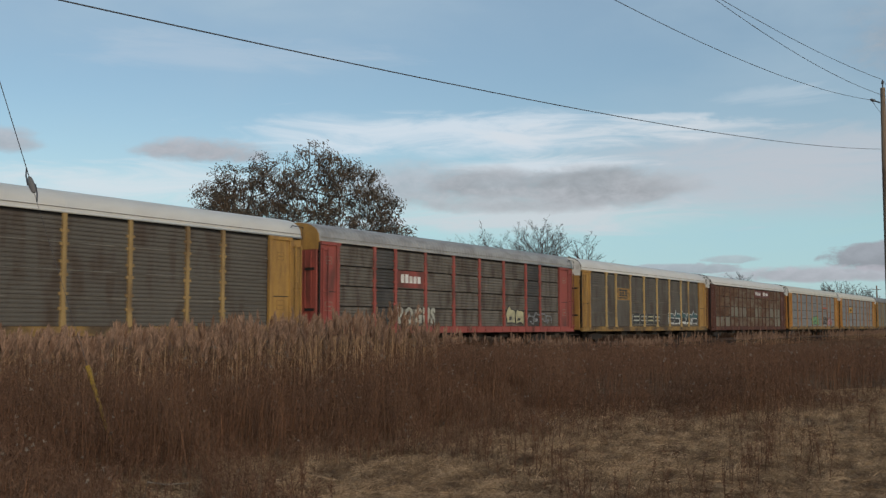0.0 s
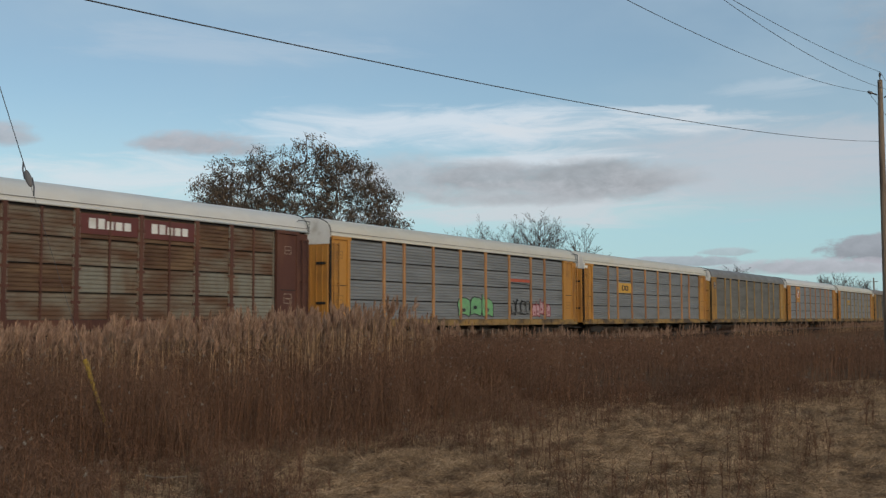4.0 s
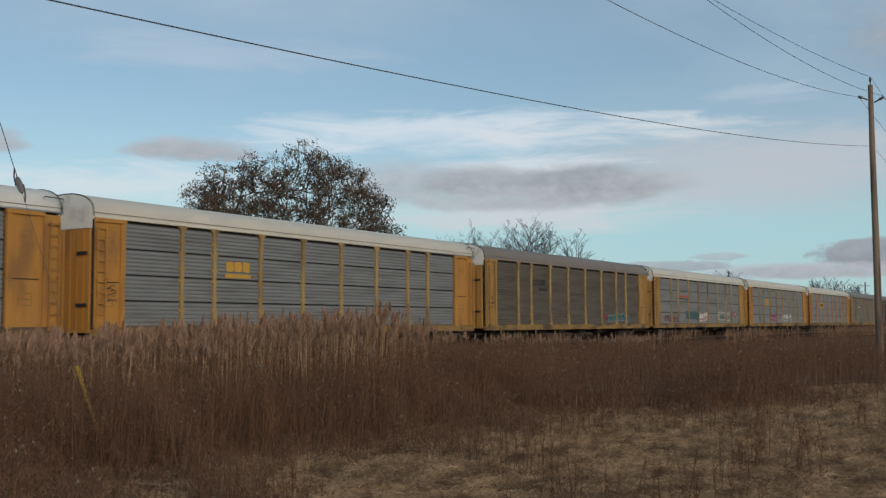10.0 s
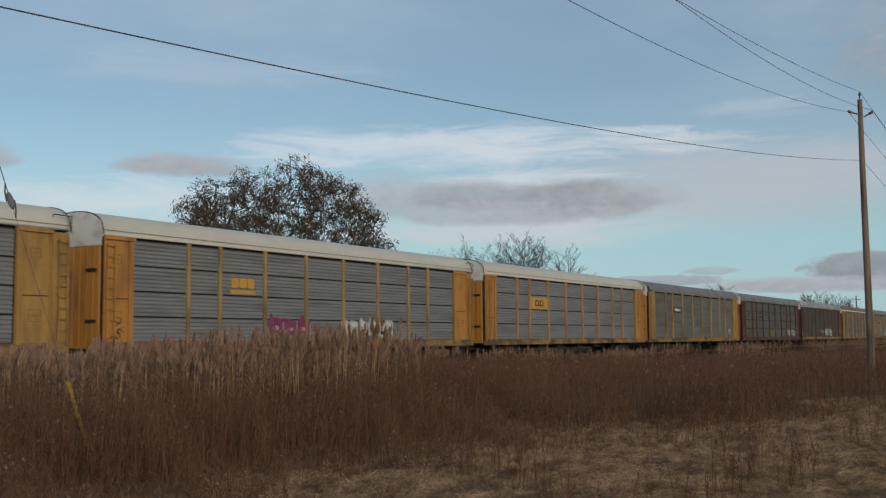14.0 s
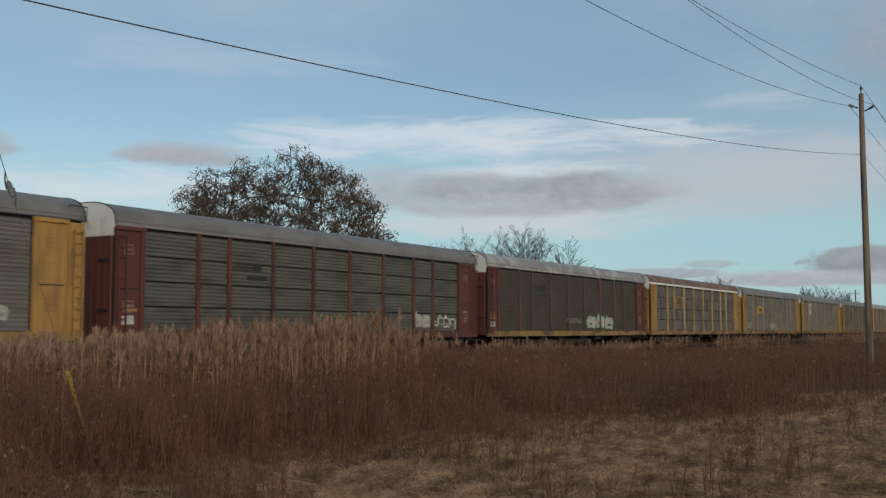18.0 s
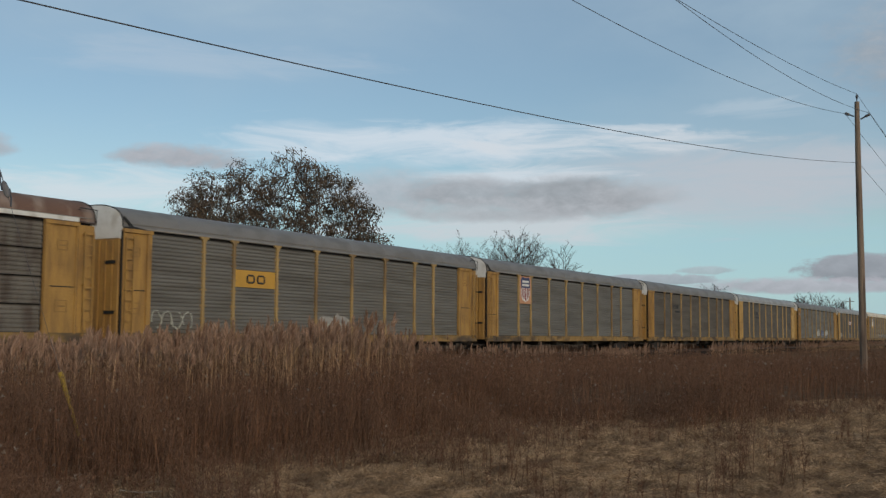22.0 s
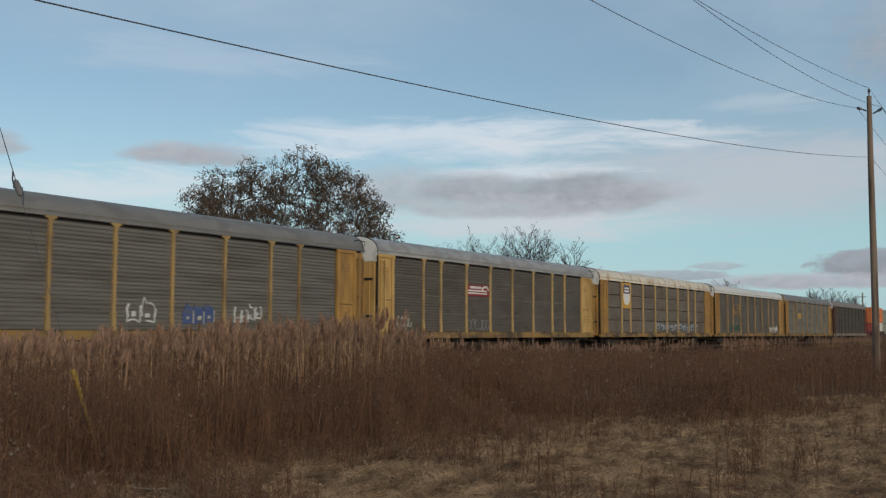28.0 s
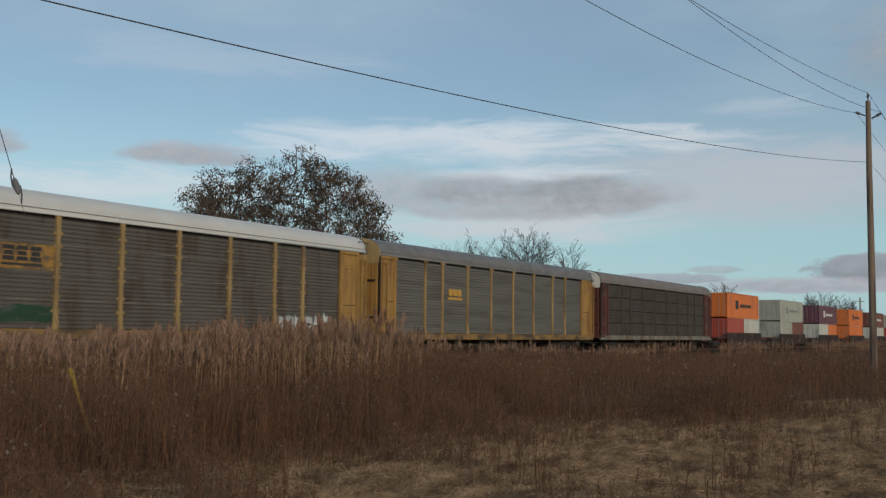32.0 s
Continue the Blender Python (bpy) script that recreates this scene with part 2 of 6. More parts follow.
P_OXIDE = material("deep_rust_panel", (0.078, 0.038, 0.022), 0.85, 0.0, 0.4, 0.8, (0.175, 0.110, 0.062), 0.38, (0.5, 1, 2.2), bump=0.12, stain_edge=0.22)
P_BLACK = material("sooty_dark_panel", (0.06, 0.058, 0.055), 0.7, 0.05, 0.25, 0.8, (0.09, 0.085, 0.08), 0.35, (1, 1, 0.8), bump=0.1)
R_WHITE = material("white_painted_roof", (0.59, 0.58, 0.55), 0.5, 0, 0.08, 0.5, (0.55, 0.53, 0.495), 0.35, (1, 2, 2), stain_edge=0.25)
R_CREAM = material("cream_painted_roof", (0.55, 0.52, 0.45), 0.5, 0, 0.08, 0.5, (0.50, 0.47, 0.40), 0.35, (1, 2, 2), stain_edge=0.25)
R_GREY = material("galvanised_grey_roof", (0.205, 0.195, 0.185), 0.55, 0.2, 0.14, 0.5, (0.165, 0.155, 0.145), 0.4, (1, 2, 2))
R_BROWN = material("dusty_brown_grey_roof", (0.20, 0.175, 0.155), 0.6, 0.1, 0.15, 0.5, (0.2, 0.17, 0.15), 0.4, (1, 2, 2))
R_LIGHT = material("ribbed_light_grey_roof", (0.34, 0.335, 0.325), 0.5, 0.2, 0.14, 0.5, (0.26, 0.25, 0.24), 0.4, (1, 2, 2))
R_RUST = material("rust_brown_roof", (0.15, 0.085, 0.06), 0.75, 0.0, 0.3, 0.6, (0.26, 0.19, 0.15), 0.35, (1.5, 1, 1))
R_PATCHY = material("patchy_pale_roof", (0.25, 0.24, 0.23), 0.55, 0.1, 0.2, 0.7, (0.42, 0.41, 0.39), 0.4, (1, 1, 1))
R_STAINED = material("rust_stained_cream_roof", (0.62, 0.57, 0.47), 0.55, 0, 0.12, 0.8, (0.42, 0.28, 0.17), 0.35, (1.4, 1, 1))
WHITE = material("white_paint", (0.68, 0.67, 0.64), 0.5, 0, 0.1, 1.2, (0.5, 0.47, 0.42), 0.25)
BLACK = material("black_steel", (0.02, 0.019, 0.018), 0.7, 0, 0.3, 2.0)
# near-black of the inner box stands for shade behind the panel and eave gaps
CORE = material("black_shade_core", (0.018, 0.018, 0.019), 0.9, 0, 0.2, 2.0, bump=0)
STEEL = material("grimy_running_gear", (0.035, 0.028, 0.024), 0.75, 0.2, 0.35, 3.0)
INK = material("black_lettering_paint", (0.03, 0.03, 0.032), 0.6, 0, 0.25, 2.0, bump=0)
INK_FADED = material("faded_dark_lettering_paint", (0.028, 0.027, 0.026), 0.65, 0, 0.35, 2.0, bump=0)
STENCIL = material("worn_stencil_paint", (0.255, 0.148, 0.05), 0.7, 0, 0.4, 3.0, bump=0)
STENCIL_PALE = material("worn_pale_stencil_paint", (0.26, 0.19, 0.15), 0.7, 0, 0.4, 3.0, bump=0)
SEAM = material("dirty_roof_seam", (0.22, 0.205, 0.185), 0.8, 0, 0.4, 1.2, bump=0)
JOINT = material("dusty_joint_strip", (0.175, 0.160, 0.138), 0.8, 0, 0.5, 1.2, (0.10, 0.088, 0.073), 0.45, (0.6, 1, 1), bump=0)
MAROON = material("maroon_sign_paint", (0.12, 0.035, 0.03), 0.6, 0, 0.2, 2.0, bump=0)
SIGN_RED = material("red_sign_paint", (0.22, 0.03, 0.035), 0.6, 0, 0.2, 2.0, bump=0)
STRIPE_RED = material("orange_red_stripe_paint", (0.42, 0.09, 0.05), 0.6, 0, 0.25, 2.0, bump=0)
SIGN_BLUE = material("navy_sign_paint", (0.035, 0.05, 0.13), 0.6, 0, 0.2, 2.0, bump=0)
SIGN_YELLOW = material("yellow_sign_paint", (0.52, 0.29, 0.05), 0.6, 0, 0.2, 1.5, bump=0)
SIGN_ORANGE = material("orange_sign_paint", (0.44, 0.205, 0.042), 0.65, 0, 0.25, 1.5, bump=0)
SIGN_WORN = material("worn_yellow_sign_paint", (0.36, 0.20, 0.05), 0.7, 0, 0.4, 2.5, (0.15, 0.10, 0.055), 0.4, (1, 1, 2.0), bump=0.05)
SIGN_PEACH = material("faded_peach_sign_paint", (0.52, 0.27, 0.15), 0.6, 0, 0.2, 1.5, bump=0)
SPRAY = {}
for word, rgb in dict(white=(0.55, 0.56, 0.54), pale=(0.40, 0.40, 0.34), teal=(0.03, 0.095, 0.105), green=(0.016, 0.055, 0.026), mint=(0.16, 0.38, 0.17),
                      black=(0.02, 0.02, 0.02), magenta=(0.21, 0.025, 0.10), red=(0.25, 0.03, 0.04), pink=(0.5, 0.30, 0.32), lime=(0.21, 0.25, 0.08),
                      blue=(0.06, 0.09, 0.22), grey=(0.24, 0.25, 0.26), cream=(0.46, 0.43, 0.26), aqua=(0.06, 0.22, 0.25), patch=(0.33, 0.31, 0.28), rust=(0.14, 0.06, 0.055)).items():
    SPRAY[word] = material(word + "_spray_paint", rgb, 0.6, 0, 0.35, 1.8, tuple(0.45 * c + 0.07 for c in rgb), 0.34, (0.7, 1, 1.6), bump=0.03, stain_edge=0.18)


# ---------------------------------------------------------------- mesh helpers
class Shape:
    """Collects faces for one mesh."""

    def __init__(self):
        self.v, self.f = [], []

    def box(self, x0, x1, y0, y1, z0, z1, chamfer=0.0):
        b = len(self.v)
        c = chamfer
        if not c:
            self.v += [(x0, y0, z0), (x1, y0, z0), (x1, y1, z0), (x0, y1, z0), (x0, y0, z1), (x1, y0, z1), (x1, y1, z1), (x0, y1, z1)]
            self.f += [tuple(b + i for i in q) for q in ((0, 3, 2, 1), (4, 5, 6, 7), (0, 1, 5, 4), (1, 2, 6, 5), (2, 3, 7, 6), (3, 0, 4, 7))]
        else:
            ring = [(x0 + c, y0), (x1 - c, y0), (x1, y0 + c), (x1, y1 - c), (x1 - c, y1), (x0 + c, y1), (x0, y1 - c), (x0, y0 + c)]
            self.prism(ring, z0, z1)
        return self

    def prism(self, ring, z0, z1, ring_top=None):
        b, n = len(self.v), len(ring)
        self.v += [(x, y, z0) for x, y in ring] + [(x, y, z1) for x, y in (ring_top or ring)]
        self.f += [(b + i, b + (i + 1) % n, b + n + (i + 1) % n, b + n + i) for i in range(n)]
        self.f += [tuple(b + i for i in reversed(range(n))), tuple(b + n + i for i in range(n))]
        return self

    def plate(self, ring, y0, y1):
        """A flat outline in x, z with thickness from y0 (front) to y1."""
        b, n = len(self.v), len(ring)
        self.v += [(x, y0, z) for x, z in ring] + [(x, y1, z) for x, z in ring]
        self.f += [tuple(b + i for i in range(n)), tuple(b + n + i for i in reversed(range(n)))]
        self.f += [(b + (i + 1) % n, b + i, b + n + i, b + n + (i + 1) % n) for i in range(n)]
        return self

    def tube(self, points, radii, sides=6):
        b = len(self.v)
        pts = [Vector(p) for p in points]
        for i, p in enumerate(pts):
            d = (pts[min(i + 1, len(pts) - 1)] - pts[max(i - 1, 0)]).normalized()
            a = d.orthogonal().normalized()
            c = d.cross(a)
            r = radii[i] if isinstance(radii, (list, tuple)) else radii
            for k in range(sides):
                w = 2 * math.pi * k / sides
                self.v.append(tuple(p + a * (r * math.cos(w)) + c * (r * math.sin(w))))
        for i in range(len(pts) - 1):
            for k in range(sides):
                j = (k + 1) % sides
                self.f.append((b + i * sides + k, b + i * sides + j, b + (i + 1) * sides + j, b + (i + 1) * sides + k))
        self.f.append(tuple(b + k for k in reversed(range(sides))))
        self.f.append(tuple(b + (len(pts) - 1) * sides + k for k in range(sides)))
        return self

    def disc(self, x, y0, y1, z, r, sides=16):
        return self.plate([(x + r * math.cos(2 * math.pi * k / sides), z + r * math.sin(2 * math.pi * k / sides)) for k in range(sides)], y0, y1)

    def mesh(self, name):
        me = bpy.data.meshes.new(name)
        me.from_pydata(self.v, [], self.f)
        return me


def smooth_mesh(me):
    me.polygons.foreach_set("use_smooth", [True] * len(me.polygons))
    return me


def part(name, shape, mat, parent, label="", at=None):
    """One mesh object under a thing or part; shape: a Shape, or a mesh that repeats share."""
    me = shape.mesh(name) if isinstance(shape, Shape) else shape
    if not me.materials:
        me.materials.append(mat)
    ob = new(name, me)
    if me.materials[0] is not mat:
        ob.material_slots[0].link = "OBJECT"
        ob.material_slots[0].material = mat
    ob.parent = parent
    if at:
        ob.location = at
    if label:
        ob["label"] = label
    return ob


def thing(name, shape, mat, label, category, at=(0, 0, 0), kind="", group=""):
    me = shape.mesh(name) if isinstance(shape, Shape) else shape
    me.materials.append(mat)
    ob = new(name, me)
    ob.location = at
    return tagged(ob, label, category, group, kind)


def empty(name, label, category, at=(0, 0, 0), group=""):
    ob = new(name)
    ob.location = at
    return tagged(ob, label, category, group)


# ---------------------------------------------------------------- ground and track
TRACK_Y, RAIL_Z, SPEED, PITCH, LENGTH, FIRST = 31.28, 0.55, 21.24, 28.6, 26.49, 8.94
SOIL = material("dry_soil_and_thatch", (0.185, 0.122, 0.076), 0.95, 0, 0.5, 2.2, (0.095, 0.062, 0.041), 0.45, grain=9.0, bump=0.6, spec=0.0)
BALLAST = material("dark_ballast_stone", (0.04, 0.035, 0.031), 0.95, 0, 0.45, 2.5, (0.022, 0.02, 0.018), 0.4, grain=14.0, bump=1.0, spec=0.0)


def build_ground():
    def height(x, y):
        if math.hypot(x, y) > 70:
            return 0.0
        return 0.05 * noise.noise(Vector((x * 0.35, y * 0.35, 2.0))) + 0.03 * noise.noise(Vector((x * 1.3, y * 1.3, 5.0)))
    xs = [-3500, -900, -300, -120, -60] + [-30 + 1.0 * i for i in range(91)] + [70, 100, 160, 300, 900, 3500]
    ys = [-3500, -900, -200, -60, -20] + [-8 + 1.0 * i for i in range(60)] + [60, 90, 150, 400, 1200, 3500]
    s = Shape()
    s.v = [(x, y, height(x, y) * (1 if abs(y - TRACK_Y) > 4 else 0.3)) for y in ys for x in xs]
    n = len(xs)
    s.f = [(j * n + i, j * n + i + 1, (j + 1) * n + i + 1, (j + 1) * n + i) for j in range(len(ys) - 1) for i in range(n - 1)]
    thing("ground", smooth_mesh(s.mesh("ground")), SOIL, "flat field of dry brown soil and dead thatch", "ground", kind="structure")


build_ground()


def build_track():
    bed = Shape()
    x0, x1 = -760, 1000
    prof = [(-3.3, -0.1), (-1.9, 0.34), (1.9, 0.34), (3.3, -0.1)]
    bed.v = [(x, y, z) for x in (x0, x1) for y, z in prof]
    bed.f = [(i, i + 4, (i + 1) + 4, i + 1) for i in range(3)] + [(0, 4, 7, 3)] + [(0, 1, 2, 3), (7, 6, 5, 4)]
    bed.f = [tuple(reversed(f)) for f in bed.f]
    thing("ballast_bed", bed, BALLAST, "low bed of dark crushed stone under the track", "ballast", (0, TRACK_Y, 0), "structure")
    ties = Shape()
    x = -20.0
    while x < 240:
        ties.box(x - 0.11, x + 0.11, -1.3, 1.3, 0.22, 0.375)
        x += 0.6
    thing("railway_ties", ties, material("creosoted_timber", (0.05, 0.036, 0.027), 0.9), "dark creosoted timber ties in the ballast", "railway tie", (0, TRACK_Y, 0), "stuff")
    rail = Shape()
    for a, b, w in ((0.37, 0.392, 0.075), (0.388, 0.51, 0.01), (0.505, 0.55, 0.037)):
        rail.box(x0, x1, -w, w, a, b)
    me = rail.mesh("rail")
    for y in (-0.753, 0.753):
        r = new("rail", me)
        if not me.materials:
            me.materials.append(material("rusty_rail_steel", (0.10, 0.055, 0.035), 0.6, 0.6))
        r.location = (0, TRACK_Y + y, 0)
        tagged(r, "long rusty steel rail on timber ties", "rail", "rails of the track")


build_track()

# ---------------------------------------------------------------- autorack cars
POSTS = (1.5, 4.3, 6.1, 8.9, 11.75, 14.6, 17.5, 20.35, 22.3, 25.0)
Z_SILL, Z_LOW, Z_EAVE, Z_TOP, HALF = 0.80, 1.14, 5.05, 5.93, 1.52
TAIL = 0.80   # the trailing end stands this much farther out than the leading end
SHARED = {}


def shared(key, make, smooth=False):
    if key not in SHARED:
        me = make().mesh(key[0])
        SHARED[key] = smooth_mesh(me) if smooth else me
    return SHARED[key]


def sheet_bounds(rows):
    z0, z1 = Z_LOW + 0.02, Z_EAVE - 0.155
    gap = 0.05 if rows > 1 else 0.0
    h = (z1 - z0 - gap * (rows - 1)) / rows
    return [(z0 + r * (h + gap), h) for r in range(rows)]


def sheet_shape(width, h):
    """One corrugated steel sheet."""
    s = Shape()
    n = max(1, round(h / 0.15))
    p = h / n
    prof = []
    for i in range(n):
        b = i * p
        prof += [(b, 0.0), (b + p * 0.42, 0.0), (b + p * 0.56, 0.03), (b + p * 0.86, 0.03)]
    prof.append((h, 0.0))
    for z, d in prof:
        s.v += [(0, d, z), (width, d, z)]
    s.f += [(2 * i, 2 * i + 1, 2 * i + 3, 2 * i + 2) for i in range(len(prof) - 1)]
    m, e = len(s.v), 2 * len(prof)
    s.v += [(0, 0.09, 0), (width, 0.09, 0), (0, 0.09, h), (width, 0.09, h)]
    s.f += [(m, m + 1, 1, 0), (e - 2, e - 1, m + 3, m + 2), (m, m + 2, m + 3, m + 1)]
    return s


def post_shape(style):
    s = Shape()
    w = 0.088 if style in ("bolt", "arch", "plain") else 0.075
    top = Z_EAVE - 0.05
    s.box(-w, w, -0.075, 0.05, Z_LOW - 0.02, top, 0.015)
    if style in ("tee", "arch"):
        k = 0.24 if style == "tee" else 0.23
        d = 0.10 if style == "tee" else 0.15
        s.plate([(-w, top - d - 0.12), (w, top - d - 0.12), (w + 0.04, top - d), (k, top - 0.05), (k, top + 0.015), (-k, top + 0.015), (-k, top - 0.05), (-w - 0.04, top - d)], -0.085, -0.0)
    if style in ("bolt", "tee", "arch"):
        s.plate([(-w - 0.03, Z_LOW - 0.02), (w + 0.03, Z_LOW - 0.02), (w, Z_LOW + 0.5), (-w, Z_LOW + 0.5)], -0.083, 0.0)
    if style == "arch":   # gussets round the lower corners
        s.plate([(-w - 0.16, Z_LOW - 0.02), (w + 0.16, Z_LOW - 0.02), (w + 0.05, Z_LOW + 0.08), (w, Z_LOW + 0.26), (-w, Z_LOW + 0.26), (-w - 0.05, Z_LOW + 0.08)], -0.080, 0.0)
    if style == "plain":   # small clips at the sheet joints
        for z in (1.3, 2.06, 2.16, 3.02, 3.12, 3.97, 4.07, 4.8):
            for x in (-w - 0.02, w + 0.02):
                s.box(x - 0.025, x + 0.025, -0.04, 0.0, z - 0.03, z + 0.03)
    if style in ("bolt", "arch", "tee"):
        for z in (1.75, 2.25, 2.9, 3.35, 3.95, 4.4):
            for x in (-w - 0.045, w + 0.045):
                q = 0.03 if style == "tee" else 0.05
                s.box(x - q, x + q, -0.05, 0.0, z - q, z + q)
    return s


def roof_profile(n=12):
    pts = []
    for i in range(n + 1):
        a = math.pi * i / n
        x = -math.cos(a)
        pts.append((HALF * 1.0 * (abs(x) ** 0.9) * (1 if x > 0 else -1), Z_EAVE + (Z_TOP - Z_EAVE) * (math.sin(a) ** 0.72)))
    return pts


def roof_shape(rib):
    s = Shape()
    prof = roof_profile()
    n = len(prof)
    xs = []
    x = -LENGTH / 2 + 0.05
    end = LENGTH / 2 + TAIL
    while x < end - rib * 0.9:
        xs += [(x, 0), (x + 0.02, 0), (x + rib - 0.10, 0), (x + rib - 0.085, 1), (x + rib - 0.02, 1)]
        x += rib
    xs += [(end - 0.30, 0), (end - 0.05, 0)]
    xs = [(-LENGTH / 2, -1)] + xs + [(end, -1)]
    for x, up in xs:
        k = (0.010 if rib < 1 else 0.004) if up > 0 else (-0.10 if up < 0 else 0.0)
        for y, z in prof:
            f = 1 + k / 1.2
            s.v.append((x, y * f, Z_EAVE + (z - Z_EAVE) * f))
    m = len(xs)
    s.f += [(i * n + j, (i + 1) * n + j, (i + 1) * n + j + 1, i * n + j + 1) for i in range(m - 1) for j in range(n - 1)]
    # eave lip on both sides
    for sgn in (-1, 1):
        s.box(-LENGTH / 2 + 0.06, end - 0.06, sgn * HALF - 0.03, sgn * HALF + 0.03, Z_EAVE - 0.05, Z_EAVE + 0.02)
    return s


def cap_shape():
    """Upper end wall under the roof's arch."""
    s = Shape()
    ring = [(y * 0.985, z - 0.02) for y, z in roof_profile()]
    ring = [(-HALF * 0.95, 4.62)] + ring + [(HALF * 0.95, 4.62)]
    b, n = 0, len(ring)
    s.v = [(0.0, y, z) for y, z in ring] + [(0.10, y, z) for y, z in ring]
    s.f = [tuple(range(n)), tuple(reversed(range(n, 2 * n)))] + [((i + 1) % n, i, n + i, n + (i + 1) % n) for i in range(n)]
    return s


def gasket_shape():
    """Black strip along the roof's arch."""
    return Shape().tube([(0.0, y * 1.0, z) for y, z in roof_profile(16)], 0.024, 5)


def hood_rib_shape():
    return Shape().box(-0.05, 0.0, -0.035, 0.035, 4.66, 5.62, 0.012)


def end_door_shape():
    """One leaf of the end doors."""
    s = Shape()
    s.box(0.0, 0.10, 0.02, 1.38, 0.92, 4.64, 0.03)
    return s


def stiffener_shape():
    return Shape().box(-0.03, 0.02, -0.03, 0.03, 1.0, 4.55)


def door_bar_shape():
    return Shape().box(-0.06, -0.03, -0.27, 0.27, -0.06, 0.06)


# Black strip added to draw the shadowed seam at each car end.
def dark_seam_shape():
    return Shape().box(-0.035, 0.035, -0.045, 0.03, Z_LOW - 0.1, Z_EAVE - 0.12, 0.01)


def end_panel_shape():
    s = Shape()
    s.box(0.0, 1.42, -0.03, 0.06, Z_LOW - 0.16, Z_EAVE - 0.10, 0.02)
    s.box(1.20, 1.42, -0.09, -0.028, Z_LOW - 0.05, Z_EAVE - 0.14)
    s.box(0.03, 0.10, -0.07, -0.028, Z_LOW - 0.05, Z_EAVE - 0.14)
    s.box(0.0, 1.46, -0.12, -0.025, Z_EAVE - 0.20, Z_EAVE - 0.06)
    for z, h in ((2.15, 0.03), (3.5, 0.025)):
        s.box(0.5, 1.15, -0.045, -0.028, z - h, z + h)
    return s


def frame_shape(w, h):
    """Thin rectangular outline, painted on."""
    s = Shape()
    for a, b, c, d in ((-w, w, h - 0.014, h + 0.014), (-w, w, -h - 0.014, -h + 0.014), (-w, -w + 0.028, -h, h), (w - 0.028, w, -h, h), (-w * 0.6, w * 0.6, -0.03, 0.02)):
        s.box(a, b, -0.008, 0.01, c, d)
    return s


def ladder_shape():
    s = Shape()
    for x in (0.10, 0.48):
        s.box(x - 0.025, x + 0.025, -0.16, -0.12, 1.0, 4.7)
        for z in (1.05, 2.8, 4.6):
            s.box(x - 0.02, x + 0.02, -0.13, -0.02, z - 0.03, z + 0.03)
    for i in range(10):
        z = 1.2 + 0.38 * i
        s.box(0.10, 0.48, -0.16, -0.13, z - 0.018, z + 0.018)
    return s


def sill_shape():
    s = Shape()
    hl = LENGTH / 2 - 0.05
    s.box(-hl, hl + TAIL, -0.06, 0.10, Z_SILL, Z_LOW - 0.002)
    for x in range(-12, 13):
        s.box(x - 0.05, x + 0.05, -0.085, -0.055, Z_SILL + 0.03, Z_LOW - 0.05)
    return s


def underframe_shape():
    s = Shape()
    s.box(-LENGTH / 2 + 0.3, LENGTH / 2 + TAIL - 0.3, -1.35, 1.35, 0.86, 1.05)
    s.box(-LENGTH / 2 + 0.2, LENGTH / 2 + TAIL - 0.2, -0.25, 0.25, 0.55, 0.87)
    for x in (-4.5, -1.5, 2.0, 5.0):
        s.box(x - 0.5, x + 0.5, -1.1, -0.5, 0.52, 0.87, 0.05)
    return s


def truck_shape():
    s = Shape()
    for y in (-0.98, 0.98):
        ring = [(-1.15, 0.30), (-0.95, 0.30), (-0.55, 0.22), (0.55, 0.22), (0.95, 0.30), (1.15, 0.30), (1.15, 0.52), (0.9, 0.62), (-0.9, 0.62), (-1.15, 0.52)]
        s.plate(ring, y - 0.09, y + 0.09)
    s.box(-0.2, 0.2, -1.0, 1.0, 0.35, 0.7)
    return s


def wheelset_shape():
    s = Shape()
    for y in (-0.79, 0.66):
        s.disc(0, y, y + 0.13, 0.42, 0.42, 20)
    s.disc(0, -1.1, 1.1, 0.42, 0.08, 8)
    return s


def coupler_shape():
    s = Shape()
    s.box(-0.25, 0.55, -0.11, 0.11, 0.70, 0.94, 0.03)
    s.box(0.42, 0.67, -0.18, 0.14, 0.66, 0.98, 0.04)
    return s


def end_hoses_shape():
    s = Shape()
    s.box(0.0, 0.5, -1.3, -0.6, 0.55, 0.62)
    s.tube([(0.3, -0.5, 0.75), (0.45, -0.5, 0.35), (0.64, -0.5, 0.45)], 0.03, 5)
    return s


def blob(rnd, x0, x1, z0, z1, wob=0.22):
    """A rounded, uneven outline."""
    n = 14
    cx, cz, rx, rz = (x0 + x1) / 2, (z0 + z1) / 2, (x1 - x0) / 2, (z1 - z0) / 2
    ring = []
    for k in range(n):
        a = 2 * math.pi * k / n
        q = 1 + rnd.uniform(-wob, wob)
        c, d = math.cos(a), math.sin(a)
        ring.append((cx + rx * q * abs(c) ** 0.6 * (1 if c > 0 else -1), cz + rz * q * abs(d) ** 0.6 * (1 if d > 0 else -1)))
    return ring


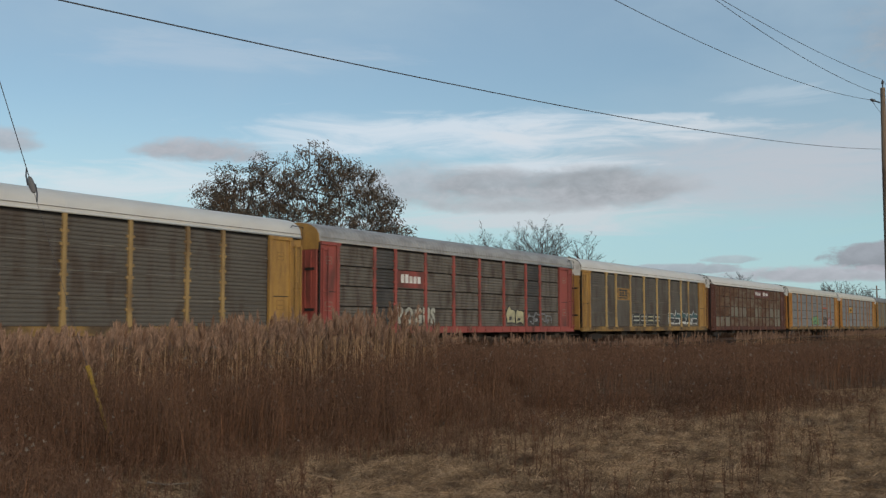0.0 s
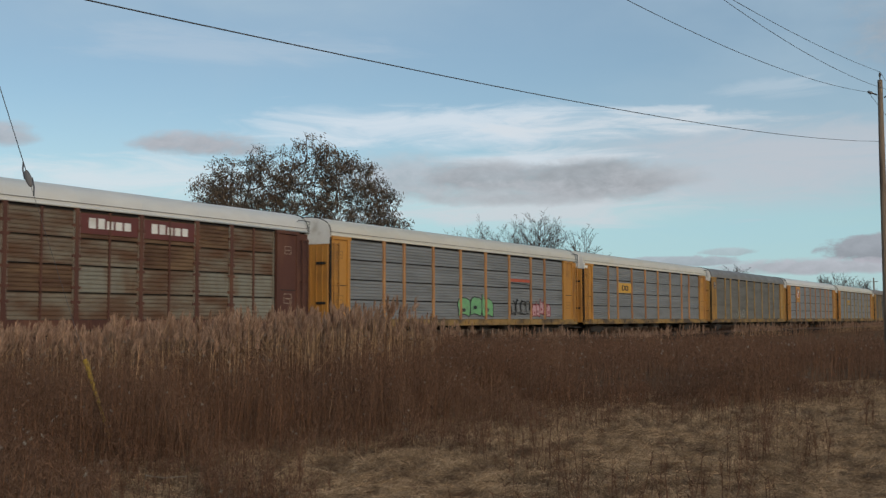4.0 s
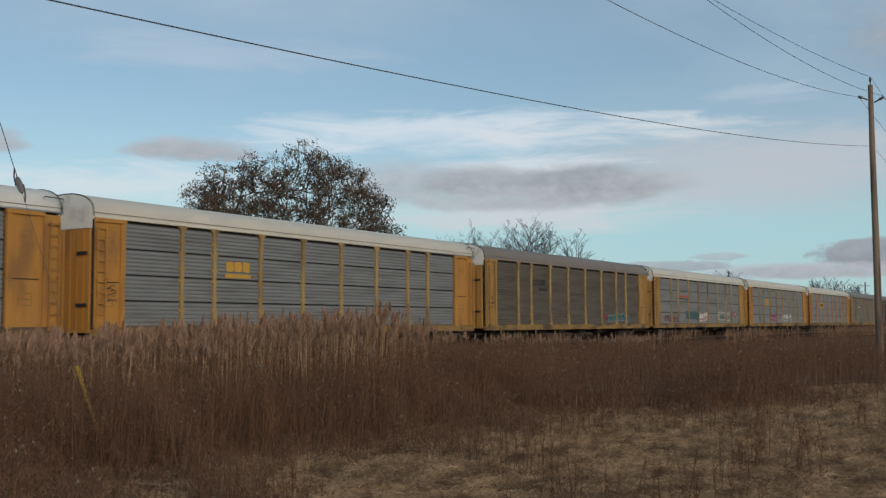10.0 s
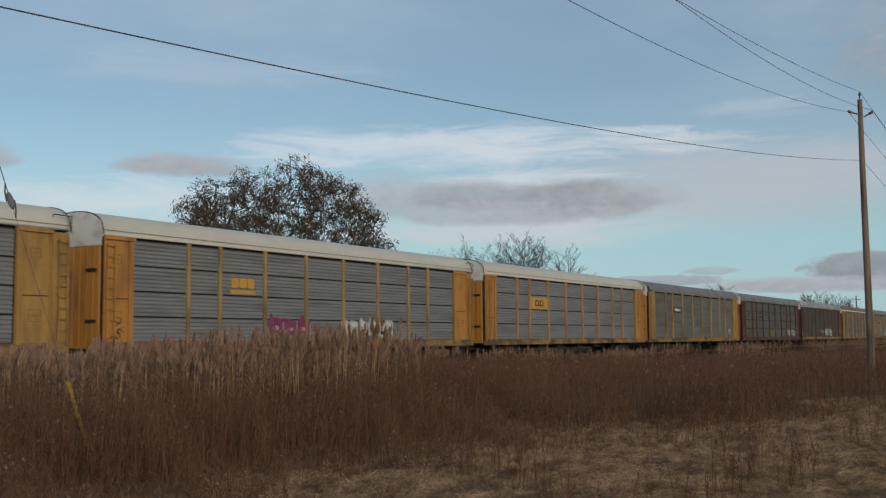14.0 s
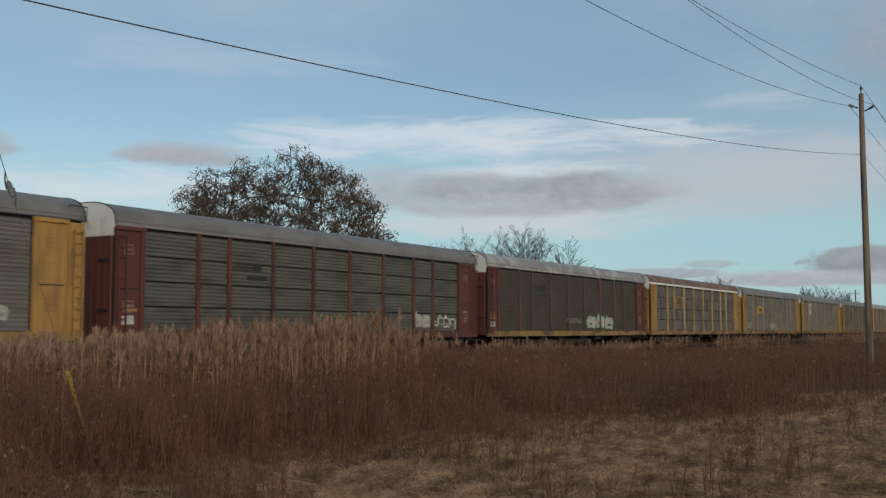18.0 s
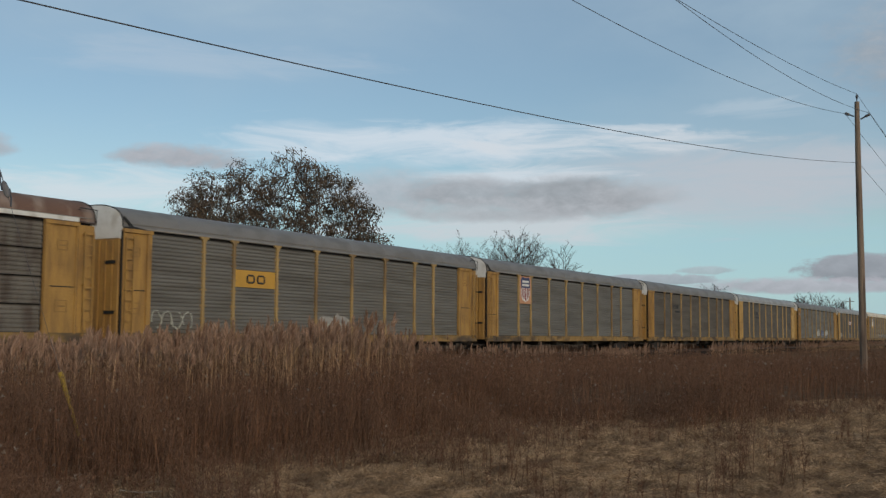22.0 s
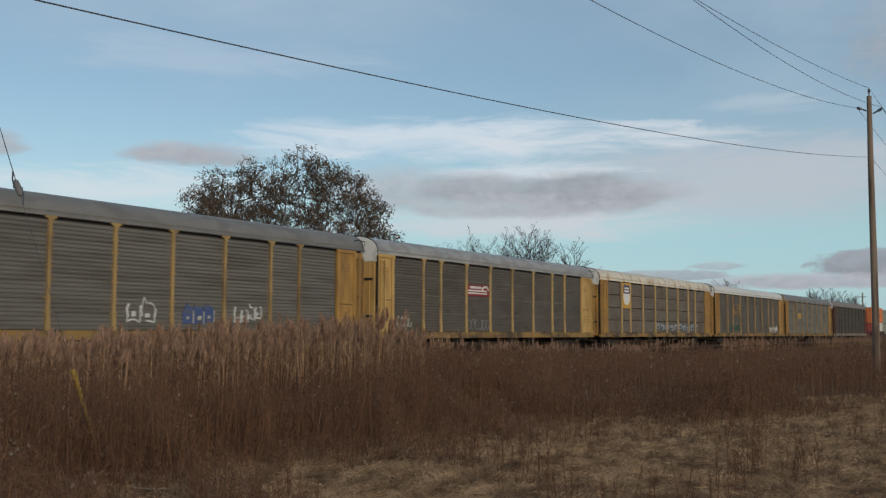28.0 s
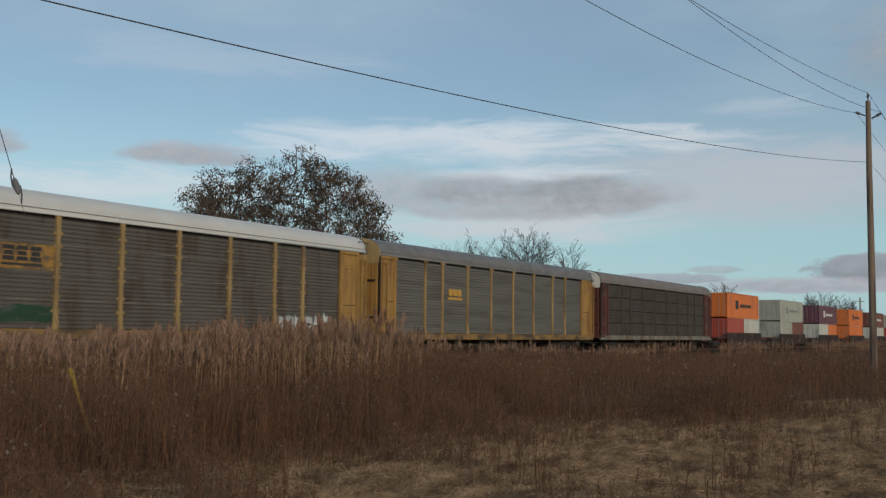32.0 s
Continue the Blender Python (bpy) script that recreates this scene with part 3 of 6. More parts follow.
def letter_ring(rnd, x0, x1, z0, z1):
    """Outline of a heavy block letter with cut corners, spurs and slanted sides."""
    w, h = x1 - x0, z1 - z0
    k = lambda q: rnd.uniform(0, q)
    slant = rnd.uniform(-0.10, 0.16) * w
    ring = [(x0 + k(0.12) * w, z0), (x0 + 0.35 * w, z0 + k(0.10) * h), (x0 + 0.62 * w, z0 + k(0.12) * h), (x1 - k(0.10) * w, z0 - k(0.05) * h),
            (x1, z0 + h * 0.3), (x1 + k(0.08) * w, z0 + h * 0.62), (x1 - 0.05 * w + slant * 0.5, z1 - h * 0.16), (x1 - 0.30 * w + slant, z1 - k(0.05) * h)]
    spur = rnd.uniform(0.12, 0.35)
    ring += [(x0 + (spur + 0.16) * w + slant, z1 - 0.03 * h), (x0 + spur * w + slant, z1 + rnd.choice((0.0, 0.05, 0.22)) * h), (x0 + 0.06 * w + slant * 0.6, z1 - (0.05 + k(0.12)) * h),
             (x0 - k(0.08) * w, z0 + h * 0.6), (x0 + k(0.07) * w, z0 + h * 0.3)]
    return ring


def inset(ring, d):
    cx, cz = sum(p[0] for p in ring) / len(ring), sum(p[1] for p in ring) / len(ring)
    out = []
    for x, z in ring:
        r = math.hypot(x - cx, z - cz)
        f = max(0.25, 1 - d / r)
        out.append((cx + (x - cx) * f, cz + (z - cz) * f))
    return out


def spray(car, panel_from, panel_to, z0, z1, fill, edge, seed, marks=6, strokes=None, upper=None):
    """Sprayed tag across part of the side, letter by letter; places in panels along the side, heights above the rail."""
    rnd = random.Random(seed)

    def along(p):
        i = min(int(p), 8)
        return POSTS[i] + (POSTS[i + 1] - POSTS[i]) * (p - i) - LENGTH / 2
    x0, x1 = along(panel_from), along(panel_to)
    z0, z1 = z0 + 0.12, z1 + 0.22
    y = -HALF - 0.012
    w = (x1 - x0) / marks
    ink = SPRAY[strokes or edge or fill]
    for i in range(marks):
        a, b = x0 + i * w, x0 + (i + 1) * w
        dz, h = rnd.uniform(-0.10, 0.10), z1 - z0
        ring = letter_ring(rnd, a + 0.01, b + 0.03, z0 + dz, z1 + dz)
        off = 0.003 * (i % 2)
        if edge and not fill:
            # hollow letter: strokes alone, bent round its outline
            n = len(ring)
            line = [(p[0], y - 0.004, p[1]) for p in inset(ring, 0.05)]
            cut = rnd.randrange(n)
            letter = part("graffiti_letter", Shape().tube((line[cut:] + line[:cut])[:n - rnd.randrange(1, 4)], 0.05, 4), SPRAY[edge], car)
        else:
            letter = part("graffiti_letter", Shape().plate(ring, y - off, y + 0.03), SPRAY[edge or fill], car)
            if fill != edge:
                part("letter_fill", Shape().plate(inset(ring, 0.07), y - 0.009 - off, y + 0.02), SPRAY[fill], letter)
        if upper:
            q = inset(ring, 0.09)
            zc = z0 + dz + h * 0.58
            part("letter_top", Shape().plate([(x, max(z, zc)) for x, z in q], y - 0.015 - off, y + 0.02), SPRAY[upper], letter)
        # counters and inner lines
        m = a + w * rnd.uniform(0.38, 0.6)
        zz = z0 + dz + h * rnd.uniform(0.3, 0.42)
        hw, hh = w * rnd.uniform(0.12, 0.2), h * rnd.uniform(0.08, 0.15)
        if upper:
            hw, hh = w * 0.37, h * 0.19
        part("letter_counter", Shape().plate([(m - hw, zz - hh), (m + hw * 0.9, zz - hh * 0.8), (m + hw * 1.1, zz + hh * 0.7), (m + hw * 0.3, zz + hh), (m - hw * 0.8, zz + hh * 0.9)], y - 0.021 - off, y), ink, letter)
        part("letter_line", Shape().plate([(b - 0.035, z0 + dz + h * 0.05), (b + 0.02, z0 + dz + h * 0.05), (b + 0.03, z1 + dz - h * 0.3), (b - 0.02, z1 + dz - h * 0.25)], y - 0.024, y), ink, letter)


def word_tag(car, word, x0, size, z0, mat, shade):
    """A sprayed word, letter by letter, in heavy letters over a darker edge."""
    x = x0
    for ch in word:
        cu = bpy.data.curves.new("letter", "FONT")
        cu.body, cu.size, cu.extrude, cu.offset, cu.resolution_u = ch, size, 0.008, 0.045, 2
        ob = bpy.data.objects.new("letter", cu)
        me = bpy.data.meshes.new_from_object(ob)
        bpy.data.objects.remove(ob)
        bpy.data.curves.remove(cu)
        wide = max(v.co.x for v in me.vertices) - min(v.co.x for v in me.vertices)
        me.transform(Matrix(((1, 0, 0, 0), (0, 0, -1, 0), (0, 1.15, 0, 0), (0, 0, 0, 1))))
        edge = part("graffiti_letter", me, mat, car, at=(x, -HALF - 0.014, z0))
        back = me.copy()
        back.materials.clear()
        part("letter_edge", back, shade, edge, at=(0.035, 0.010, -0.035))
        x += wide + 0.11


def barred_tag(car, panel_from, panel_to, z0, z1, seed, n=4):
    """Square dark letters cut by pale level bars."""
    rnd = random.Random(seed)
    at = lambda p: POSTS[int(p)] + (POSTS[int(p) + 1] - POSTS[int(p)]) * (p - int(p)) - LENGTH / 2
    x0, x1 = at(panel_from), at(panel_to)
    w, h, y = (x1 - x0) / n, z1 - z0, -HALF - 0.012
    for i in range(n):
        a, b = x0 + i * w, x0 + (i + 1) * w - 0.06
        ring = [(a, z0), (b, z0), (b, z1 - 0.12), (b - 0.12, z1), (a + 0.15, z1), (a, z1 - 0.2)]
        letter = part("graffiti_letter", Shape().plate(ring, y, y + 0.03), SPRAY["pale"], car)
        part("letter_fill", Shape().plate(inset(ring, 0.035), y - 0.008, y + 0.02), SPRAY["black"], letter)
        for k, f in enumerate((0.30, 0.66)):
            m = rnd.uniform(0.10, 0.22) * w
            part("letter_bar", Shape().plate([(a + m, z0 + h * f), (b - 0.10, z0 + h * f), (b - 0.12, z0 + h * (f + 0.14)), (a + m, z0 + h * (f + 0.13))], y - 0.014, y), SPRAY["cream" if i == 2 else "pale"], letter)


def scrawl(car, panel_from, panel_to, z0, z1, colour, seed, loops=4, thick=0.035):
    """Thin sprayed line work."""
    rnd = random.Random(seed)
    i = int(panel_from)
    x0 = POSTS[i] + (POSTS[i + 1] - POSTS[i]) * (panel_from - i) - LENGTH / 2
    i = min(int(panel_to), 8)
    x1 = POSTS[i] + (POSTS[i + 1] - POSTS[i]) * (panel_to - i) - LENGTH / 2
    s = Shape()
    w = (x1 - x0) / loops
    for k in range(loops):
        cx, cz = x0 + (k + 0.5) * w, (z0 + z1) / 2
        a0, turn = rnd.uniform(0, 6.28), rnd.uniform(3.2, 6.0)
        pts = []
        for j in range(10):
            a = a0 + turn * j / 9
            pts.append((cx + math.cos(a) * w * 0.5 * rnd.uniform(0.75, 1.1), -HALF - 0.012, cz + math.sin(a) * (z1 - z0) * 0.5 * rnd.uniform(0.8, 1.1)))
        s.tube(pts, thick, 4)
    part("graffiti_scrawl", s, SPRAY[colour], car)


class Marks(list):
    """Separate shapes, each to become a part."""
    def plate(self, *args):
        self.append(Shape().plate(*args))

    def tube(self, *args):
        self.append(Shape().tube(*args))


def sign(car, panel, z0, z1, mats, kind, inset=0.0):
    """A plain-shape emblem in one side panel."""
    a, b = POSTS[panel] - LENGTH / 2 + 0.11 + inset, POSTS[panel + 1] - LENGTH / 2 - 0.11 - inset
    y, c, h, w = -HALF - 0.02, (a + b) / 2, z1 - z0, b - a
    back, fore = Shape(), Marks()
    if kind == "two_marks":       # band with two dark rounded marks
        back.plate([(a, z0), (b, z0), (b, z1), (a, z1)], y, y + 0.05)
        for m in (c - w * 0.13, c + w * 0.13):
            q, r = w * 0.085, h * 0.21
            zc = (z0 + z1) / 2
            ring = [(-1, -0.7), (-0.7, -1), (0.7, -1), (1, -0.7), (1, 0.7), (0.7, 1), (-0.7, 1), (-1, 0.7), (-1, -0.7)]
            fore.tube([(m + u * q, y - 0.004, zc + v * r) for u, v in ring], 0.045, 5)
    elif kind == "three_marks":   # band with three dark blocks over a bar
        back.plate([(a, z0), (b, z0), (b, z1), (a, z1)], y, y + 0.05)
        for k in (-1, 0, 1):
            m = c + k * w * 0.205
            for j in range(3):   # each block is cut by two pale slits
                lo = z0 + h * (0.32 + 0.21 * j)
                q = 0.09 if j != 1 else 0.07
                fore.plate([(m - w * q, lo), (m + w * q, lo), (m + w * q * 0.9, lo + h * 0.16), (m - w * q * 0.9, lo + h * 0.16)], y - 0.01, y + 0.02)
        fore.plate([(c - w * 0.31, z0 + h * 0.13), (c + w * 0.31, z0 + h * 0.13), (c + w * 0.31, z0 + h * 0.22), (c - w * 0.31, z0 + h * 0.22)], y - 0.01, y + 0.02)
    elif kind == "blocks_only":   # coloured blocks on the bare sheet
        for k in (-1, 0, 1):
            m = c + k * w * 0.19
            fore.plate(blob(random.Random(k + 9), m - w * 0.09, m + w * 0.09, z0 + h * 0.35, z1, 0.08), y, y + 0.03)
        fore.plate([(c - w * 0.30, z0), (c + w * 0.30, z0), (c + w * 0.30, z0 + h * 0.24), (c - w * 0.30, z0 + h * 0.24)], y - 0.002, y + 0.03)
    elif kind == "bars":          # faded dark bars
        for q in (0.58, 0.74, 0.90):
            fore.plate([(a + w * (0.02 + 0.25 * (q - 0.58)), z0 + h * q), (b - w * 0.27, z0 + h * q), (b - w * 0.27, z0 + h * (q + 0.09)), (a + w * (0.02 + 0.25 * (q - 0.58)), z0 + h * (q + 0.07))], y, y + 0.03)
        fore.plate([(b - w * 0.46, z0 + h * 0.56), (b - w * 0.28, z0 + h * 0.56), (b - w * 0.24, z1), (b - w * 0.42, z1)], y - 0.004, y + 0.03)
        fore.plate([(a + w * 0.40, z0 + h * 0.12), (b - w * 0.12, z0 + h * 0.12), (b - w * 0.12, z0 + h * 0.34), (a + w * 0.40, z0 + h * 0.34)], y, y + 0.03)
    elif kind == "name_row":      # plate with a row of pale marks
        back.plate([(a, z0), (b, z0), (b, z1), (a, z1)], y, y + 0.05)
        n = 5
        for k in range(n):
            m = a + w * (0.13 + 0.74 * (k + 0.5) / n)
            t = z1 - h * (0.2 if k in (0, 1) else 0.3)
            fore.plate([(m - w * 0.055, z0 + h * 0.28), (m + w * 0.055, z0 + h * 0.28), (m + w * 0.055, t), (m - w * 0.055, t)], y - 0.01, y + 0.02)
    elif kind == "sweep":         # red sign with pale marks, two rules and a curl
        back.plate([(a, z0), (b, z0), (b, z1), (a, z1)], y, y + 0.05)
        fore.plate([(a + w * 0.12, z0 + h * 0.66), (a + w * 0.62, z0 + h * 0.66), (a + w * 0.62, z0 + h * 0.86), (a + w * 0.12, z0 + h * 0.86)], y - 0.01, y + 0.02)
        for q in (0.2, 0.42):
            fore.plate([(a + w * 0.03, z0 + h * q), (a + w * 0.88, z0 + h * q), (a + w * 0.88, z0 + h * (q + 0.12)), (a + w * 0.03, z0 + h * (q + 0.12))], y - 0.01, y + 0.02)
        fore.tube([(a + w * (0.80 + 0.14 * math.cos(t)), y - 0.005, z0 + h * (0.62 + 0.24 * math.sin(t))) for t in (3.6, 2.8, 2.0, 1.2, 0.4, -0.2)], 0.07, 5)
    elif kind == "shield":
        back.plate([(a - 0.11, z0), (b + 0.11, z0), (b + 0.11, z1), (a - 0.11, z1)], y - 0.045, y + 0.05)
    if back.v:
        part("sign_board", back, mats[0], car)
    if kind == "shield":
        y -= 0.05
        q = min(w, h) * (0.27 if mats[0] is SIGN_ORANGE else 0.40)
        zc = (z0 + z1) / 2 + h * 0.08
        top = Shape().plate([(c - q, zc), (c + q, zc), (c + q * 1.02, zc + q * 0.8), (c + q * 0.8, zc + q * 1.1), (c, zc + q * 0.98), (c - q * 0.8, zc + q * 1.1), (c - q * 1.02, zc + q * 0.8)], y - 0.012, y + 0.02)
        low = [(c - q * 0.98, zc), (c - q * 1.02, zc - q * 0.75), (c - q * 0.6, zc - q * 1.25), (c, zc - q * 1.4), (c + q * 0.6, zc - q * 1.25), (c + q * 1.02, zc - q * 0.75), (c + q * 0.98, zc)]
        part("shield_field", Shape().plate(low, y - 0.010, y + 0.02), WHITE, car)
        part("shield_top", top, mats[1], car)
        rows = Marks()
        for zz in (zc + q * 0.28, zc + q * 0.64):
            rows.plate([(c - q * 0.75, zz - q * 0.11), (c + q * 0.75, zz - q * 0.11), (c + q * 0.75, zz + q * 0.11), (c - q * 0.75, zz + q * 0.11)], y - 0.02, y)
        for mark in rows:
            part("shield_mark", mark, WHITE, car)
        if mats[0] is SIGN_ORANGE:
            part("sign_mark", Shape().plate([(a + 0.02, z0 + h * 0.15), (b - 0.02, z0 + h * 0.15), (b - 0.02, z0 + h * 0.195), (a + 0.02, z0 + h * 0.195)], y - 0.01, y), STENCIL, car)
        if mats[2]:
            st = Marks()
            for k in range(5):
                m = c + q * (-0.78 + 0.39 * k)
                st.plate([(m - q * 0.10, zc - q * (1.28 - abs(k - 2) * 0.16)), (m + q * 0.10, zc - q * (1.28 - abs(k - 2) * 0.16)), (m + q * 0.10, zc - q * 0.02), (m - q * 0.10, zc - q * 0.02)], y - 0.016, y)
            for mark in st:
                part("shield_stripe", mark, mats[2], car)
    for mark in fore:
        part("sign_mark", mark, mats[1], car)


def roundel(car):
    c = -LENGTH / 2 + 0.95
    y = -HALF - 0.04
    part("roundel_rim", Shape().disc(c, y - 0.01, y + 0.03, 4.25, 0.36, 20), SIGN_BLUE, car)
    part("roundel_field", Shape().disc(c, y - 0.02, y + 0.02, 4.25, 0.26, 20), SPRAY["pale"], car)
    s = Shape().box(c - 0.05, c + 0.05, y - 0.03, y, 4.02, 4.48)
    s.box(c - 0.23, c + 0.23, y - 0.028, y, 4.20, 4.30)
    part("roundel_cross", s, SIGN_BLUE, car)


def autorack(index, frame_mat, post_mat, panel_mat, roof_mat, rows, style, label, cap=None, rib=2.93, panel_swap=None, sheet_swap=None, sill=None):
    car = empty("autorack_car", label, "railway car", group="autorack cars of the train")
    h = LENGTH / 2
    # solid box, coloured black for the shade inside the car
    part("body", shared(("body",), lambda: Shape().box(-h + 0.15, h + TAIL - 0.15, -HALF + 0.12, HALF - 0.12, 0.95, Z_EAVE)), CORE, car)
    part("roof", shared(("roof", rib), lambda: roof_shape(rib), True), roof_mat, car)
    for i in range(9):
        w = round(POSTS[i + 1] - POSTS[i], 3)
        mat = (panel_swap or {}).get(i, panel_mat)
        for r, (z, sh) in enumerate(sheet_bounds(rows)):
            sheet = (sheet_swap or {}).get((i, r), mat)
            part("side_panel", shared(("side_panel", w, rows), lambda: sheet_shape(w, sh)), sheet, car, at=(POSTS[i] - h, -HALF, z))
    part("roof_seam", shared(("roof_seam",), lambda: Shape().box(-h + 0.1, h + TAIL - 0.1, -HALF - 0.010, -HALF + 0.03, Z_EAVE + 0.13, Z_EAVE + 0.152)), SEAM, car)
    for i, x in enumerate(POSTS):
        if 0 < i < 9:
            part("post", shared(("post", style), lambda: post_shape(style)), POST_YELLOW if post_mat is YELLOW else POST_ORANGE if post_mat is ORANGE_YELLOW else post_mat, car, at=(x - h, -HALF, 0))
    if panel_mat in (P_BROWNISH, P_SOOT):
        for z in (2.12, 3.06, 4.0):
            part("sheet_joint", shared(("sheet_joint",), lambda: Shape().box(POSTS[0] - h, POSTS[9] - h, -0.012, 0.02, -0.022, 0.022)), JOINT, car, at=(0, -HALF, z))
    part("far_side_wall", shared(("far_side_wall",), lambda: Shape().box(-h + 0.1, h + TAIL - 0.1, HALF - 0.1, HALF, Z_SILL, Z_EAVE)), panel_mat, car)
    for sgn in (-1, 1):
        e = h if sgn > 0 else -h
        out = h + TAIL if sgn > 0 else -h

        def end(name, make, mat, x, y=0.0, z=0.0, turn=sgn > 0):
            return part(name, shared((name, turn), (lambda: mirrored(make())) if turn else make), mat, car, at=(x, y, z))
        end("end_panel", end_panel_shape, frame_mat, e, -HALF)
        end("ladder", ladder_shape, frame_mat, out - 0.10 if sgn > 0 else out, -HALF)
        end("end_cap", cap_shape, cap or WHITE, out)
        if (cap is None or cap is WHITE) and index != 5:
            part("roof_gasket", shared(("roof_gasket",), gasket_shape), BLACK, car, at=(out - sgn * 0.03, 0, 0))
        if index == 5 and sgn < 0:
            for y in (-1.15, -0.77, -0.38, 0.0, 0.38, 0.77, 1.15):
                part("hood_rib", shared(("hood_rib",), hood_rib_shape), WHITE, car, at=(out, y, 0))
            part("corner_hood", Shape().box(-h - 0.03, -h + 0.5, -HALF - 0.10, -HALF + 0.1, 4.62, 4.98, 0.02), WHITE, car, "white steel corner hood")
        for y in (-1.40, 0.0):
            door = end("end_door", end_door_shape, frame_mat, out, y)
            for dy in (0.35, 0.7, 1.05):
                part("stiffener", shared(("stiffener", sgn > 0), (lambda: mirrored(stiffener_shape())) if sgn > 0 else stiffener_shape), frame_mat, door, at=(0, dy, 0))
        for y in (-1.0, 1.0):
            for z in (1.9, 3.75):
                end("door_bar", door_bar_shape, BLACK, out, y, z)
        for z, w2, h2 in ((4.15, 0.22, 0.16), (2.05, 0.26, 0.20)):
            part("stencil_frame", shared(("stencil_frame", w2), lambda: frame_shape(w2, h2)), STENCIL if frame_mat in (YELLOW, ORANGE_YELLOW, PALE_YELLOW) else STENCIL_PALE, car, at=(e - sgn * 0.66, -HALF - 0.033, z))
        part("panel_joint", shared(("panel_joint",), lambda: Shape().box(-0.52, 0.52, -0.012, 0.02, -0.018, 0.018)), BLACK, car, at=(e - sgn * 0.66, -HALF - 0.03, 2.72 if index % 3 else 2.42))
        part("door_seal", shared(("door_seal",), dark_seam_shape), BLACK, car, at=(sgn * (h - 0.02), -HALF, 0))
        end("coupler", coupler_shape, STEEL, out, turn=sgn < 0)
        end("brake_hose", end_hoses_shape, STEEL, out, turn=sgn < 0)
        truck = part("truck", shared(("truck",), truck_shape), STEEL, car, at=(sgn * 9.9, 0, 0))
        for dx in (-0.88, 0.88):
            part("wheelset", shared(("wheelset",), wheelset_shape), STEEL, truck, at=(dx, 0, 0))
    if index in (3, 13, 17, 18, 21):
        part("roof_strut", shared(("roof_strut",), lambda: Shape().plate([(0.02, Z_EAVE + 0.38), (0.10, Z_EAVE + 0.38), (0.52, Z_EAVE + 0.04), (1.15, Z_EAVE - 0.02), (1.15, Z_EAVE - 0.12), (0.03, Z_EAVE - 0.12), (0.03, Z_EAVE + 0.0), (0.36, Z_EAVE + 0.02), (0.02, Z_EAVE + 0.30)], -0.03, 0.0)), BLACK, car, at=(-h, -HALF - 0.01, 0))
    part("grab_iron", shared(("grab_iron",), lambda: Shape().tube([(0, 0, 0), (0, -0.10, 0.02), (0, -0.12, 0.55), (-0.75, -0.12, 0.57), (-0.75, -0.05, 0.5)], 0.022, 5)), BLACK, car, at=(h + TAIL - 0.06, -HALF + 0.02, Z_EAVE - 0.1))
    part("corner_panel", shared(("corner_panel",), lambda: Shape().box(h + 0.04, h + TAIL - 0.02, -HALF + 0.03, -HALF + 0.14, Z_LOW - 0.14, Z_EAVE - 0.12, 0.02)), frame_mat, car)
    part("side_sill", shared(("side_sill",), sill_shape), sill if sill else SILL_YELLOW if frame_mat in (YELLOW, ORANGE_YELLOW) else frame_mat, car, at=(0, -HALF, 0))
    part("underframe", shared(("underframe",), underframe_shape), STEEL, car)
    CARS.append((car, FIRST + PITCH * index + h + SLACK[index]))
    return car


def mirrored(s):
    s.v = [(-x, y, z) for x, y, z in s.v]
    s.f = [tuple(reversed(f)) for f in s.f]
    return s


# how far each car stands from its even place, in metres
SLACK = [0.2, 0.13, 0.18, 0.0, 0.3, 0.17, 0.22, 0.1, 0.12, 0.1, 0.01, 0.1, 0.2, -0.17, -0.17, -0.2, -0.35, -0.44, -0.5, -0.56, -0.5, -0.02, -0.15, -0.25, -0.44, -0.6, -0.5]
CARS = []   # (thing, place along the track at the start)


